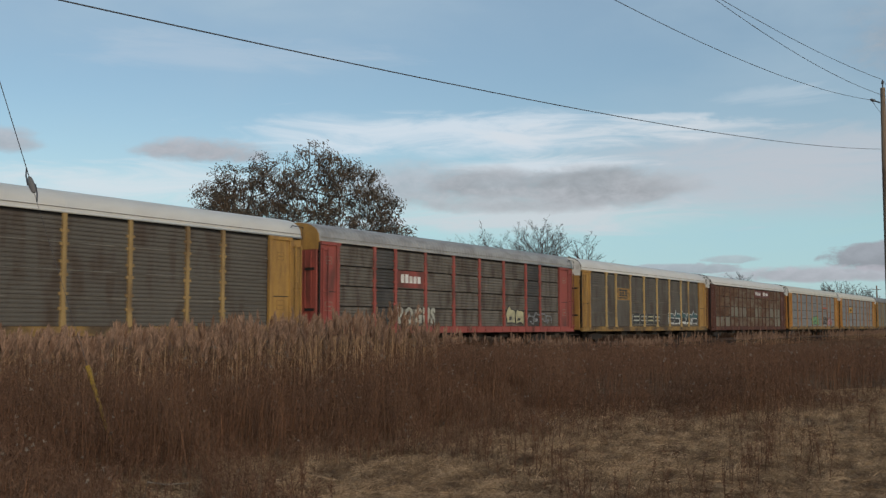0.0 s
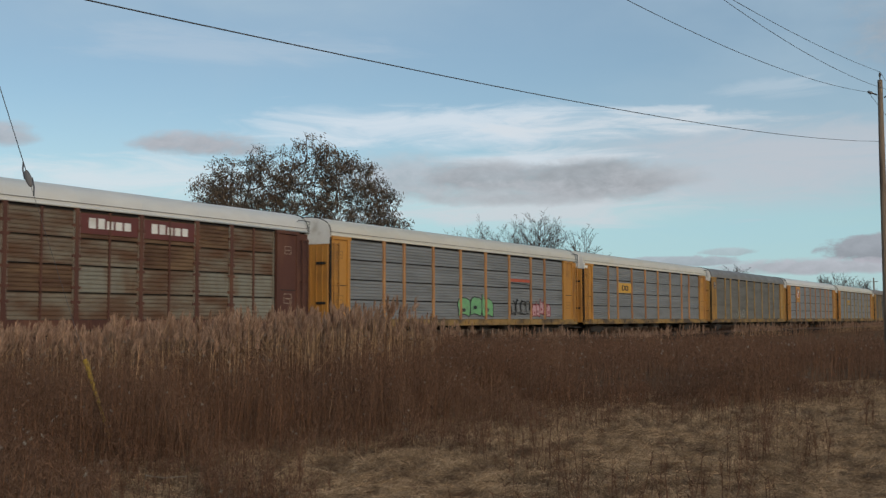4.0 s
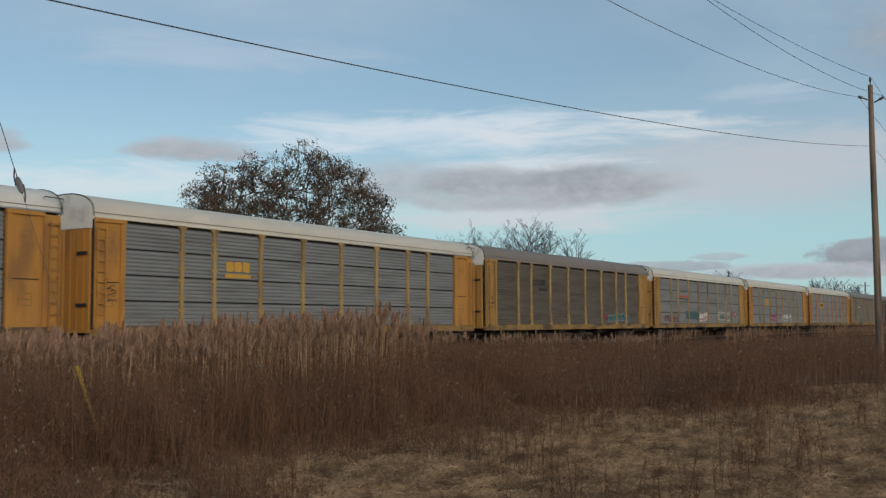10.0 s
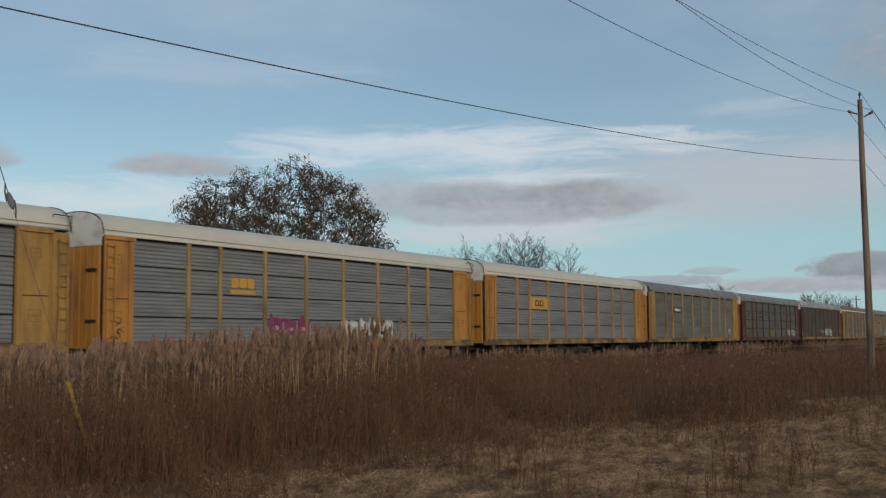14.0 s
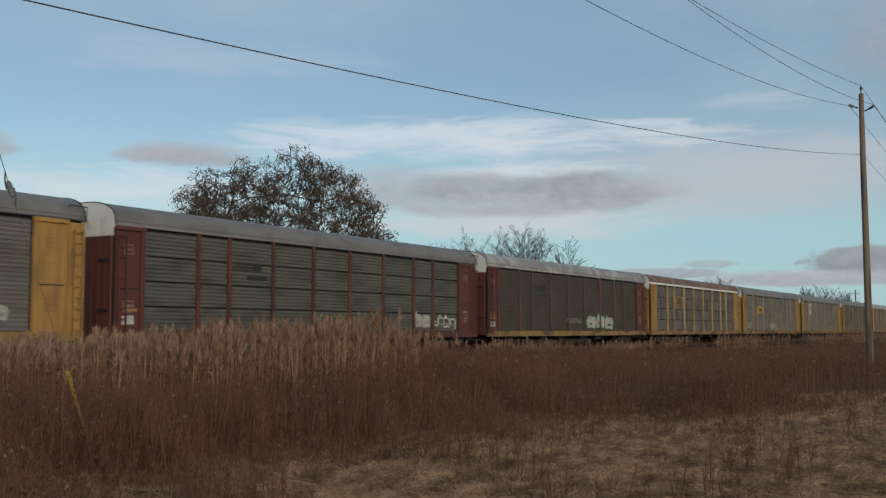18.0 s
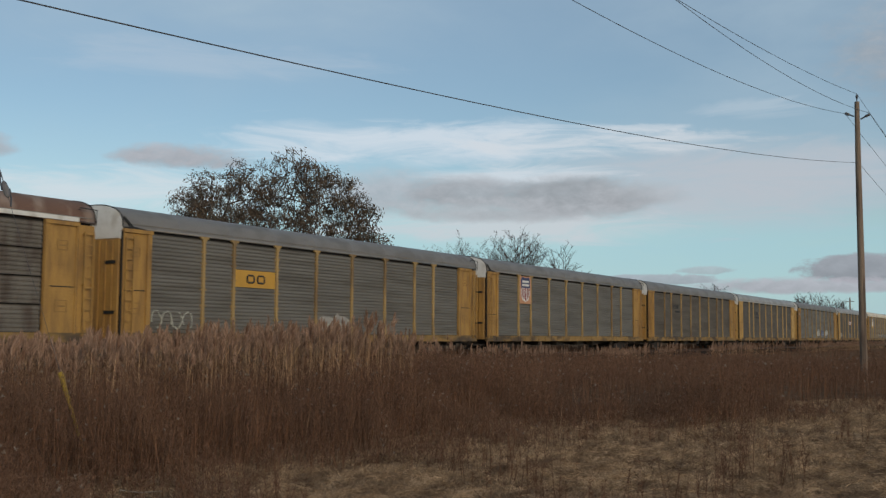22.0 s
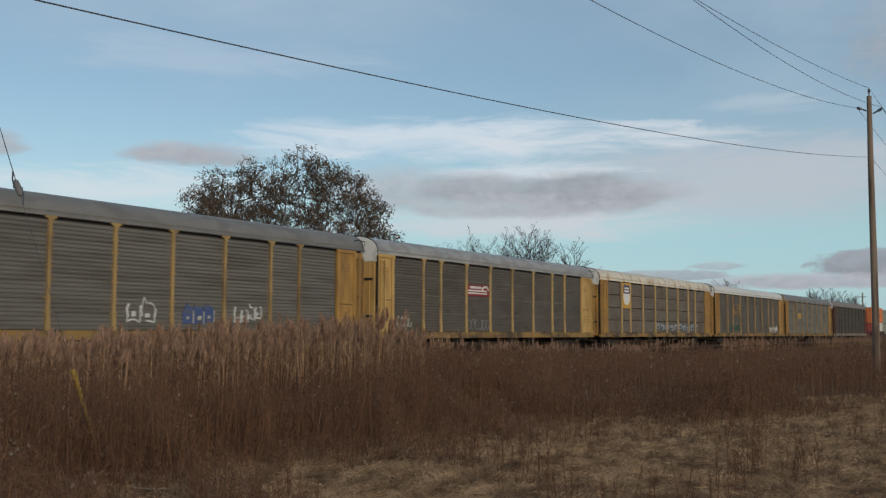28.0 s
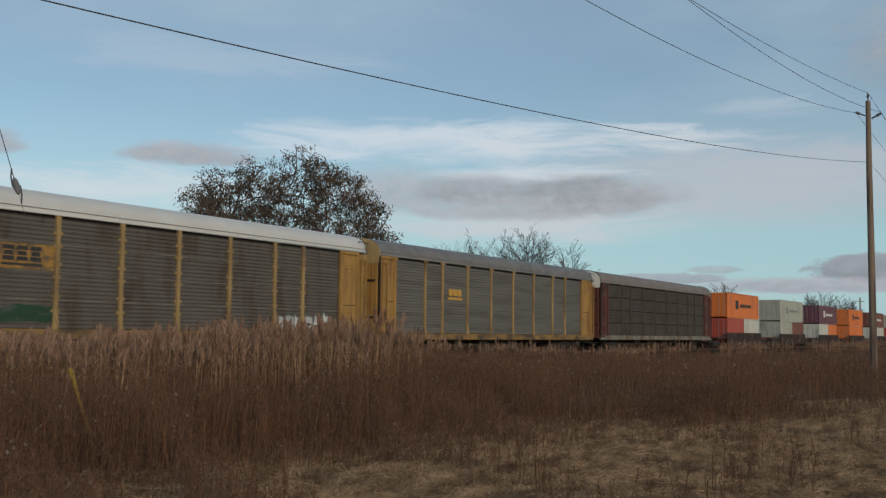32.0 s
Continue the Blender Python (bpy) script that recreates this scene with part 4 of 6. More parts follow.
def build_autoracks():
    Y, OY = YELLOW, ORANGE_YELLOW
    a = autorack(0, Y, Y, P_BROWNISH, R_WHITE, 1, "bolt", "autorack car with yellow posts, sooty grey panels and white roof", cap=YELLOW)
    a = autorack(1, RED, RED, P_STREAKY, R_LIGHT, 4, "bolt", "faded red autorack car with streaked panels, red sign, ribbed roof", cap=YELLOW, rib=0.3, panel_swap={1: P_BLACK, 7: P_BLACK})
    sign(a, 2, 3.1, 3.95, (RED, WHITE), "name_row")
    word_tag(a, "BOGUS", POSTS[2] - LENGTH / 2 + 0.2, 0.95, 1.32, SPRAY["pale"], SPRAY["black"])
    spray(a, 6.1, 6.9, 1.2, 2.0, "cream", "black", 12, 2, "black")
    spray(a, 7.1, 8.6, 1.2, 1.65, None, "grey", 13, 4, "grey")
    a = autorack(2, Y, PALE_POST, P_BROWNISH, R_WHITE, 1, "arch", "yellow autorack car with sooty panels, white roof and large sprayed tags")
    sign(a, 2, 3.1, 3.95, (SIGN_WORN, INK), "three_marks")
    barred_tag(a, 3.15, 5.25, 1.3, 2.12, 21)
    spray(a, 5.9, 8.85, 1.15, 2.0, "white", "white", 26, 5, "black", "teal")
    a = autorack(3, RUST, RUST, P_RUST, R_WHITE, 4, "bolt", "rust-eaten brown autorack car with patchy panels and clean white roof", cap=WHITE, sheet_swap=rust_rows(3))
    rust_posts(a)
    sign(a, 5, 4.15, 4.85, (MAROON, WHITE), "name_row")
    sign(a, 6, 4.15, 4.85, (MAROON, WHITE), "name_row")
    a = autorack(4, OY, OY, P_BLUE, R_CREAM, 4, "plain", "orange-yellow autorack car with blue-grey panels, cream roof and coloured tags")
    side_stripe(a, 6)
    spray(a, 3.9, 5.3, 1.2, 2.2, "mint", "black", 41, 3, "black")
    spray(a, 6.05, 6.95, 1.25, 2.05, None, "black", 42, 4, "grey")
    spray(a, 7.1, 8.3, 1.25, 1.95, "pink", "red", 43, 5, "red")
    a = autorack(5, OY, OY, P_BLUE, R_CREAM, 4, "plain", "orange-yellow autorack car with blue-grey panels and dark emblem on a band")
    sign(a, 2, 3.08, 3.82, (SIGN_YELLOW, INK), "two_marks")
    a = autorack(6, Y, Y, P_GREY, R_GREY, 1, "tee", "yellow-framed autorack car with plain grey panels and round blue emblem")
    roundel(a)
    scrawl(a, 2.7, 3.7, 1.3, 2.0, "pale", 61, 4)
    a = autorack(7, OY, OY, P_BLUE, R_WHITE, 4, "plain", "orange autorack car with blue-grey panels and striped shield sign")
    sign(a, 1, 3.10, 4.93, (SIGN_ORANGE, SIGN_BLUE, SIGN_RED), "shield")
    a = autorack(8, OY, Y, P_BLUE, R_CREAM, 4, "arch", "yellow autorack car with blue-grey panels, cream roof and yellow block emblem")
    sign(a, 2, 3.1, 3.78, (None, SIGN_YELLOW), "blocks_only")
    end_scrawl(a, "black", 81)
    a = autorack(9, Y, Y, P_DARK, R_BROWN, 1, "arch", "yellow-framed autorack car with dark panels and dusty brown roof")
    sign(a, 2, 3.2, 4.0, (None, INK_FADED), "bars")
    spray(a, 6.45, 8.2, 1.15, 1.62, "teal", "grey", 92, 5, "aqua")
    spray(a, 6.22, 6.42, 1.2, 1.55, "red", "red", 93, 1, "black")
    end_scrawl(a, "black", 91)
    a = autorack(10, Y, Y, P_BLUE, R_CREAM, 4, "plain", "yellow autorack car with blue-grey panels, red stripe and many tags")
    side_stripe(a, 2)
    spray(a, 2.7, 3.95, 1.3, 2.1, "teal", "grey", 101, 5, "teal")
    spray(a, 4.05, 4.9, 1.2, 1.95, "white", "pink", 102, 4, "red")
    scrawl(a, 6.0, 7.6, 2.2, 3.2, "grey", 103, 4, 0.022)
    spray(a, 6.15, 7.7, 1.25, 1.95, "grey", "white", 105, 5, "black")
    spray(a, 8.25, 8.55, 1.5, 1.95, "pink", "red", 104, 1, "red")
    spray(a, 0.4, 1.95, 1.2, 1.6, "rust", "rust", 106, 3, "grey")
    a = autorack(11, OY, Y, P_BLUE, R_CREAM, 4, "plain", "yellow autorack car with blue-grey panels, magenta and white tags")
    sign(a, 2, 3.1, 3.78, (None, SIGN_YELLOW), "blocks_only")
    spray(a, 3.1, 4.1, 1.2, 1.9, "magenta", "magenta", 111, 3, "pink")
    spray(a, 4.9, 6.5, 1.2, 1.9, "white", "pale", 112, 6, "black")
    end_scrawl(a, "black", 113, 1.6)
    a = autorack(12, OY, OY, P_BLUE, R_CREAM, 4, "plain", "orange-yellow autorack car with clean blue-grey panels and emblem band")
    sign(a, 2, 3.08, 3.82, (SIGN_YELLOW, INK), "two_marks")
    a = autorack(13, Y, Y, P_GREY, R_GREY, 1, "tee", "yellow-framed autorack car with plain grey panels and black sign")
    sign(a, 2, 3.35, 3.82, (INK, WHITE), "name_row", 0.2)
    scrawl(a, 4.1, 4.9, 1.3, 2.0, "grey", 131, 4)
    spray(a, 8.4, 8.7, 1.4, 1.8, "pale", "pale", 132, 1, "grey")
    a = autorack(14, BROWN, RUST, P_GREEN, R_GREY, 4, "bolt", "brown autorack car with greenish grey panels and dull red-brown posts")
    sign(a, 2, 3.2, 4.0, (None, INK_FADED), "bars")
    scrawl(a, 4.0, 4.8, 1.2, 1.9, "lime", 141, 5, 0.05)
    spray(a, 7.0, 7.85, 1.2, 1.8, "pale", "patch", 142, 2, "grey")
    spray(a, 7.95, 8.9, 1.2, 1.7, None, "white", 143, 4, "grey")
    placards(a)
    a = autorack(15, BROWN, DULL_POST, P_GRIME, R_PATCHY, 1, "bolt", "brown autorack car with uniform dark grimy side and patchy pale roof", sill=SILL_YELLOW)
    placards(a)
    sign(a, 2, 3.3, 4.1, (None, INK_FADED), "bars")
    spray(a, 5.15, 6.9, 1.15, 1.95, "pale", "mint", 151, 3, "black")
    scrawl(a, 3.9, 4.8, 1.7, 2.0, "pale", 152, 6, 0.02)
    a = autorack(16, Y, PALE_POST, P_STREAKY, R_RUST, 4, "bolt", "yellow autorack car with streaked panels and rust-brown roof")
    sign(a, 2, 3.12, 4.12, (SIGN_WORN, INK), "three_marks")
    part("roof_edge", Shape().box(-LENGTH / 2, LENGTH / 2, -HALF - 0.05, -HALF + 0.02, Z_EAVE - 0.03, Z_EAVE + 0.12), WHITE, a, "chalky white roof edge")
    a = autorack(17, Y, Y, P_GREY, R_GREY, 1, "tee", "yellow-framed autorack car with plain grey panels and emblem band")
    sign(a, 2, 3.1, 3.82, (SIGN_YELLOW, INK), "two_marks")
    scrawl(a, 0.0, 0.8, 1.3, 2.0, "pale", 171, 4)
    spray(a, 4.1, 4.9, 1.3, 1.8, "patch", "patch", 172, 2, "pale")
    a = autorack(18, Y, Y, P_GREY, R_GREY, 1, "tee", "yellow-framed autorack car with grey panels and striped shield sign")
    sign(a, 1, 3.19, 4.93, (SIGN_PEACH, SIGN_BLUE, SIGN_RED), "shield")
    a = autorack(19, Y, Y, P_DARK, R_GREY, 1, "tee", "yellow-framed autorack car with dull dark panels and grey roof")
    sign(a, 2, 3.2, 4.0, (None, INK_FADED), "bars")
    a = autorack(20, PALE_YELLOW, PALE_POST, P_SOOT, R_LIGHT, 1, "tee", "pale yellow autorack car with dark sooty panels and light roof", sill=SILL_YELLOW)
    sign(a, 2, 3.2, 4.0, (None, INK_FADED), "bars")
    a = autorack(21, Y, Y, P_GREY, R_GREY, 1, "tee", "yellow-framed autorack car with grey panels, round emblem and white tags")
    roundel(a)
    spray(a, 4.2, 4.7, 1.3, 2.0, None, "white", 211, 2, "white")
    spray(a, 5.2, 5.8, 1.3, 1.9, "blue", "blue", 212, 3, "pale")
    spray(a, 6.2, 6.8, 1.4, 1.9, None, "white", 213, 4, "white")
    a = autorack(22, PALE_YELLOW, PALE_POST, P_SOOT, R_LIGHT, 1, "tee", "pale yellow autorack car with dark sooty panels and red sign", sill=SILL_YELLOW)
    sign(a, 3, 3.19, 3.85, (SIGN_RED, WHITE), "sweep")
    scrawl(a, 0.1, 0.6, 1.4, 1.9, "pale", 221, 4)
    scrawl(a, 3.05, 3.95, 1.25, 1.85, "grey", 222, 6, 0.03)
    a = autorack(23, Y, PALE_POST, P_WORN, R_STAINED, 4, "plain", "yellow autorack car with worn grey-brown panels and rust-stained cream roof")
    sign(a, 1, 3.0, 4.93, (SIGN_YELLOW, SIGN_BLUE, None), "shield")
    spray(a, 4.0, 8.3, 1.15, 1.72, "grey", "black", 231, 10, "black")
    a = autorack(24, Y, Y, P_BROWNISH, R_WHITE, 1, "bolt", "yellow autorack car with sooty panels, green tag and white roof")
    sign(a, 2, 3.1, 3.95, (SIGN_WORN, INK), "three_marks")
    spray(a, 1.2, 2.95, 1.15, 1.65, "green", "green", 241, 2, "green")
    spray(a, 7.0, 8.8, 1.1, 1.65, "white", "grey", 242, 6, "black")
    a = autorack(25, Y, Y, P_GREY, R_GREY, 1, "tee", "yellow-framed autorack car with grey panels and small yellow emblem", cap=PALE_POST)
    sign(a, 2, 3.0, 3.6, (None, SIGN_YELLOW), "blocks_only")
    a = autorack(26, BROWN, P_GRIME, P_GRIME, R_BROWN, 4, "plain", "brown autorack car with dark grimy panels and dusty roof", sill=P_TAN)


def placards(car):
    """Small worn stencil patches on the end panels of the brown cars."""
    h, y = LENGTH / 2, -HALF - 0.036
    for x, z, w, t, mat in ((-h + 0.72, 2.12, 0.26, 0.05, STENCIL_PALE), (-h + 0.74, 1.92, 0.36, 0.05, SIGN_WORN), (-h + 0.66, 1.55, 0.30, 0.17, SPRAY["white"]), (h - 0.66, 2.2, 0.25, 0.05, SIGN_WORN),
                            (h - 0.62, 1.85, 0.22, 0.04, STENCIL_PALE), (h - 0.62, 1.7, 0.22, 0.04, STENCIL_PALE)):
        part("placard", Shape().plate([(x - w, z - t), (x + w, z - t * 0.9), (x + w * 0.97, z + t), (x - w * 0.98, z + t * 0.95)], y - 0.004, y + 0.02), mat, car, "small worn stencil patch")


def rust_rows(seed):
    """Bare grey-green sheets low down, rust spreading from the top rows."""
    rnd = random.Random(seed)
    pick = {0: (P_TAN, P_TAN, P_RUST), 1: (P_TAN, P_RUST, P_OXIDE), 2: (P_RUST, P_RUST, P_OXIDE), 3: (P_OXIDE, P_OXIDE, P_OXIDE, P_RUST)}
    return {(i, r): rnd.choice(pick[r]) for i in range(9) for r in range(4)}


def rust_posts(car):
    h = LENGTH / 2
    for i in range(9):
        a, b = POSTS[i] - h, POSTS[i + 1] - h
        if b - a > 2.5:
            part("middle_post", shared(("middle_post",), lambda: Shape().box(-0.045, 0.045, -0.04, 0.03, Z_LOW, Z_EAVE - 0.1, 0.01)), RUST, car, at=((a + b) / 2, -HALF, 0))
        for x in (a + 0.11, b - 0.11):
            part("post_flange", shared(("post_flange",), lambda: Shape().box(-0.018, 0.018, -0.02, 0.03, Z_LOW + 0.1, Z_EAVE - 0.14)), P_TAN, car, "pale bare edge strip", at=(x, -HALF - 0.012, 0))


def side_stripe(car, panel):
    a, b = POSTS[panel] - LENGTH / 2 + 0.12, POSTS[panel + 1] - LENGTH / 2 - 0.12
    y = -HALF - 0.006
    part("red_stripe", Shape().box(a, b, y - 0.012, y + 0.03, 3.40, 3.58), STRIPE_RED, car)
    part("white_stripe", Shape().box(a, b, y - 0.010, y + 0.03, 3.60, 3.72), SPRAY["grey"], car)
    part("black_stripe", Shape().plate([(a, 3.38), (a, 3.30), (b, 3.22), (b, 3.27)], y - 0.012, y + 0.03), INK, car)


def end_scrawl(car, colour, seed, z=2.4):
    rnd = random.Random(seed)
    s = Shape()
    for k in range(5):
        cx, cz = -LENGTH / 2 + rnd.uniform(0.6, 1.1), z + 0.16 * (k - 2)
        s.tube([(cx + rnd.uniform(-0.28, 0.28), -HALF - 0.045, cz + rnd.uniform(-0.12, 0.12)) for _ in range(5)], 0.016, 4)
    part("graffiti_scrawl", s, SPRAY[colour], car)


build_autoracks()

# ---------------------------------------------------------------- container train behind the autoracks
WELL_FIRST, WELL_PITCH = 106.3 + SPEED * 32.0 + 6.1, 22.3
BOXES = []
WELLS = []
WELL_PAINT = material("grimy_dark_brown_steel", (0.038, 0.026, 0.022), 0.75, 0, 0.3, 0.9, (0.10, 0.05, 0.035), 0.3, (1, 1, 0.5))
PAINT = {}
for word, rgb in dict(orange=(0.62, 0.16, 0.025), red=(0.36, 0.06, 0.035), grey=(0.36, 0.37, 0.31), white=(0.50, 0.50, 0.44), maroon=(0.12, 0.04, 0.06), brown=(0.16, 0.05, 0.035)).items():
    PAINT[word] = material(word + "_container_paint", rgb, 0.5, 0, 0.2, 0.8, tuple(0.55 * c + 0.03 for c in rgb), 0.22, (1, 1, 0.4))


def box_shape(length):
    """Corrugated container walls."""
    s = Shape()
    h, w, top = length / 2, 1.22, 2.59
    n = round(length / 0.28)
    for y, sg in ((-w, 1), (w, -1)):
        ring = []
        for i in range(n):
            x = -h + length * i / n
            p = length / n
            ring += [(x, y), (x + p * 0.35, y), (x + p * 0.5, y + sg * 0.04), (x + p * 0.85, y + sg * 0.04)]
        ring.append((h, y))
        b = len(s.v)
        for x, yy in ring:
            s.v += [(x, yy, 0.12), (x, yy, top - 0.1)]
        for i in range(len(ring) - 1):
            f = (b + 2 * i, b + 2 * i + 2, b + 2 * i + 3, b + 2 * i + 1)
            s.f.append(f if sg > 0 else tuple(reversed(f)))
    s.box(-h + 0.02, h - 0.02, -w + 0.05, w - 0.05, 0.1, top - 0.03)
    return s


def box_frame_shape(length):
    s = Shape()
    h, w, top = length / 2, 1.22, 2.59
    for y in (-w, w):
        for x in (-h, h):
            s.box(x - 0.06, x + 0.06, y - 0.03, y + 0.03, 0, top)
        s.box(-h, h, y - 0.025, y + 0.025, 0.0, 0.14)
        s.box(-h, h, y - 0.025, y + 0.025, top - 0.12, top)
    return s


def box_doors_shape(length):
    s = Shape()
    h, w = length / 2, 1.22
    for a, b in ((-w + 0.08, -0.02), (0.02, w - 0.08)):
        s.box(-h - 0.03, -h + 0.03, a, b, 0.14, 2.46, 0.015)
    return s


def box_rod_shape():
    s = Shape().box(-0.07, -0.03, -0.02, 0.02, 0.18, 2.42)
    return s.box(-0.08, -0.03, -0.12, 0.08, 1.0, 1.06)


def container(along, z, length, paint, marks=None):
    c = empty("shipping_container", f"{paint} corrugated steel shipping container, stacked in a well car", "container", group="containers on the train")
    part("shell", shared(("shell", length), lambda: box_shape(length)), PAINT[paint], c)
    part("corner_frame", shared(("corner_frame", length), lambda: box_frame_shape(length)), PAINT[paint], c)
    part("door", shared(("door", length), lambda: box_doors_shape(length)), PAINT[paint], c)
    for y in (-0.85, -0.35, 0.35, 0.85):
        part("locking_rod", shared(("locking_rod",), box_rod_shape), SPRAY["grey"], c, at=(-length / 2, y, 0))
    if marks:
        for k in range(6):
            s = Shape().box(-2.6 + 0.9 * k + (0.5 if k else -0.4), -1.95 + 0.9 * k + (0.5 if k else 0.0), -1.245, -1.19, 1.15 + (0 if k else -0.2), 1.5 + (0 if k else 0.35))
            part("lettering_bar", s, marks, c)
    BOXES.append((c, along, z))


def well_shape():
    s = Shape()
    s.box(-6.6, 6.6, -1.40, -1.28, 0.35, 1.55)
    s.box(-6.6, 6.6, 1.28, 1.40, 0.35, 1.55)
    s.box(-6.6, 6.6, -1.3, 1.3, 0.33, 0.42)
    for x in range(-6, 7):
        s.box(x - 0.06, x + 0.06, -1.45, -1.38, 0.4, 1.5)
    return s


def well_end_shape():
    s = Shape()
    s.box(6.5, 9.2, -1.2, 1.2, 0.95, 1.12)
    s.box(6.5, 11.3, -0.25, 0.25, 0.65, 0.97)
    return s


def build_wells():
    loads = [("orange", INK, [("red", 6.05), ("white", 6.05)]), ("grey", SPRAY["grey"], [("grey", 6.05), ("brown", 6.05)]), ("maroon", WHITE, [("white", 6.05), ("orange", 6.05)]),
             ("orange", INK, [("orange", 12.19)]), ("brown", WHITE, [("white", 12.19)]), ("grey", None, [("red", 12.19)])]
    for i, (top, marks, low) in enumerate(loads):
        at = WELL_FIRST + i * WELL_PITCH
        car = empty("well_car", "dark brown steel well car carrying stacked containers", "railway car", group="well cars of the train")
        part("well", shared(("well",), well_shape), WELL_PAINT, car)
        part("end_platform", shared(("end_platform", 1), well_end_shape), BROWN, car)
        part("end_platform", shared(("end_platform", -1), lambda: mirrored(well_end_shape())), BROWN, car)
        for sg in (-1, 1):
            truck = part("truck", shared(("truck",), truck_shape), STEEL, car, at=(sg * 9.4, 0, 0))
            for dx in (-0.88, 0.88):
                part("wheelset", shared(("wheelset",), wheelset_shape), STEEL, truck, at=(dx, 0, 0))
        WELLS.append((car, at))
        if len(low) == 2:
            container(at - 3.07, 0.43, 6.05, low[0][0])
            container(at + 3.07, 0.43, 6.05, low[1][0])
        else:
            container(at, 0.43, 12.19, low[0][0])
        container(at, 0.43 + 2.60, 12.19, top, marks)


build_wells()

# ---------------------------------------------------------------- poles and wires
WOOD = material("weathered_pole_wood", (0.205, 0.152, 0.112), 0.85, 0, 0.3, 1.2, (0.085, 0.06, 0.047), 0.35, (3, 3, 0.25), bump=0.4)
WIRE = material("dark_line_wire", (0.085, 0.085, 0.092), 0.6, 0.3, 0.1, 3.0, bump=0)
GLAZE = material("dark_grey_porcelain", (0.07, 0.07, 0.078), 0.3, 0, 0.1, 4.0)
POLE_A, POLE_E, POLE_G = (43.8, 6.72), (1.56, 8.20), (10.62, 16.45)


def utility_pole(x, y, top, label, arms=True):
    p = empty("utility_pole", label, "utility pole", (x, y, 0))
    part("shaft", Shape().tube([(0, 0, -0.3), (0.01, 0, top * 0.4), (0.0, 0.01, top * 0.75), (0, 0, top)], [0.145, 0.13, 0.112, 0.092], 12), WOOD, p)
    if arms:
        # two line-post insulators that stand out from the shaft, and the pin at the top
        d = Vector((POLE_E[0] - POLE_A[0], POLE_E[1] - POLE_A[1], 0)).normalized()
        side = Vector((-d.y, d.x, 0))
        for sg, dz in ((1, -0.66), (-1, -0.52)):
            root, tip = side * (sg * 0.12) + Vector((0, 0, top + dz - 0.05)), side * (sg * 0.47) + Vector((0, 0, top + dz + 0.12))
            part("bracket", Shape().tube([root, root.lerp(tip, 0.55)], 0.028, 6), STEEL, p)
            part("insulator", Shape().tube([root.lerp(tip, 0.5), root.lerp(tip, 0.62), root.lerp(tip, 0.75), root.lerp(tip, 0.88), tip], [0.03, 0.065, 0.045, 0.065, 0.03], 8), GLAZE, p)
        part("pin_insulator", Shape().tube([(0, 0, top - 0.1), (0, 0, top + 0.12), (0, 0, top + 0.2), (0, 0, top + 0.3)], [0.02, 0.025, 0.055, 0.03], 8), GLAZE, p)
        part("line_clamp", Shape().box(0.08, 0.2, -0.05, 0.05, 8.50, 8.64), STEEL, p)
    return p


utility_pole(*POLE_A, 10.98, "tall brown wooden utility pole with dark grey insulators")
utility_pole(*POLE_E, 10.6, "wooden utility pole carrying the far end of the line")
utility_pole(*POLE_G, 8.9, "wooden pole that holds the guy wire", arms=False)


def wire(label, a, b, sag, r=0.013):
    a, b = Vector(a), Vector(b)
    pts = [a.lerp(b, i / 40) - Vector((0, 0, 4 * sag * (i / 40) * (1 - i / 40))) for i in range(41)]
    return thing("overhead_wire", Shape().tube(pts, r, 6), WIRE, label, "wire", group="wires of the pole line")


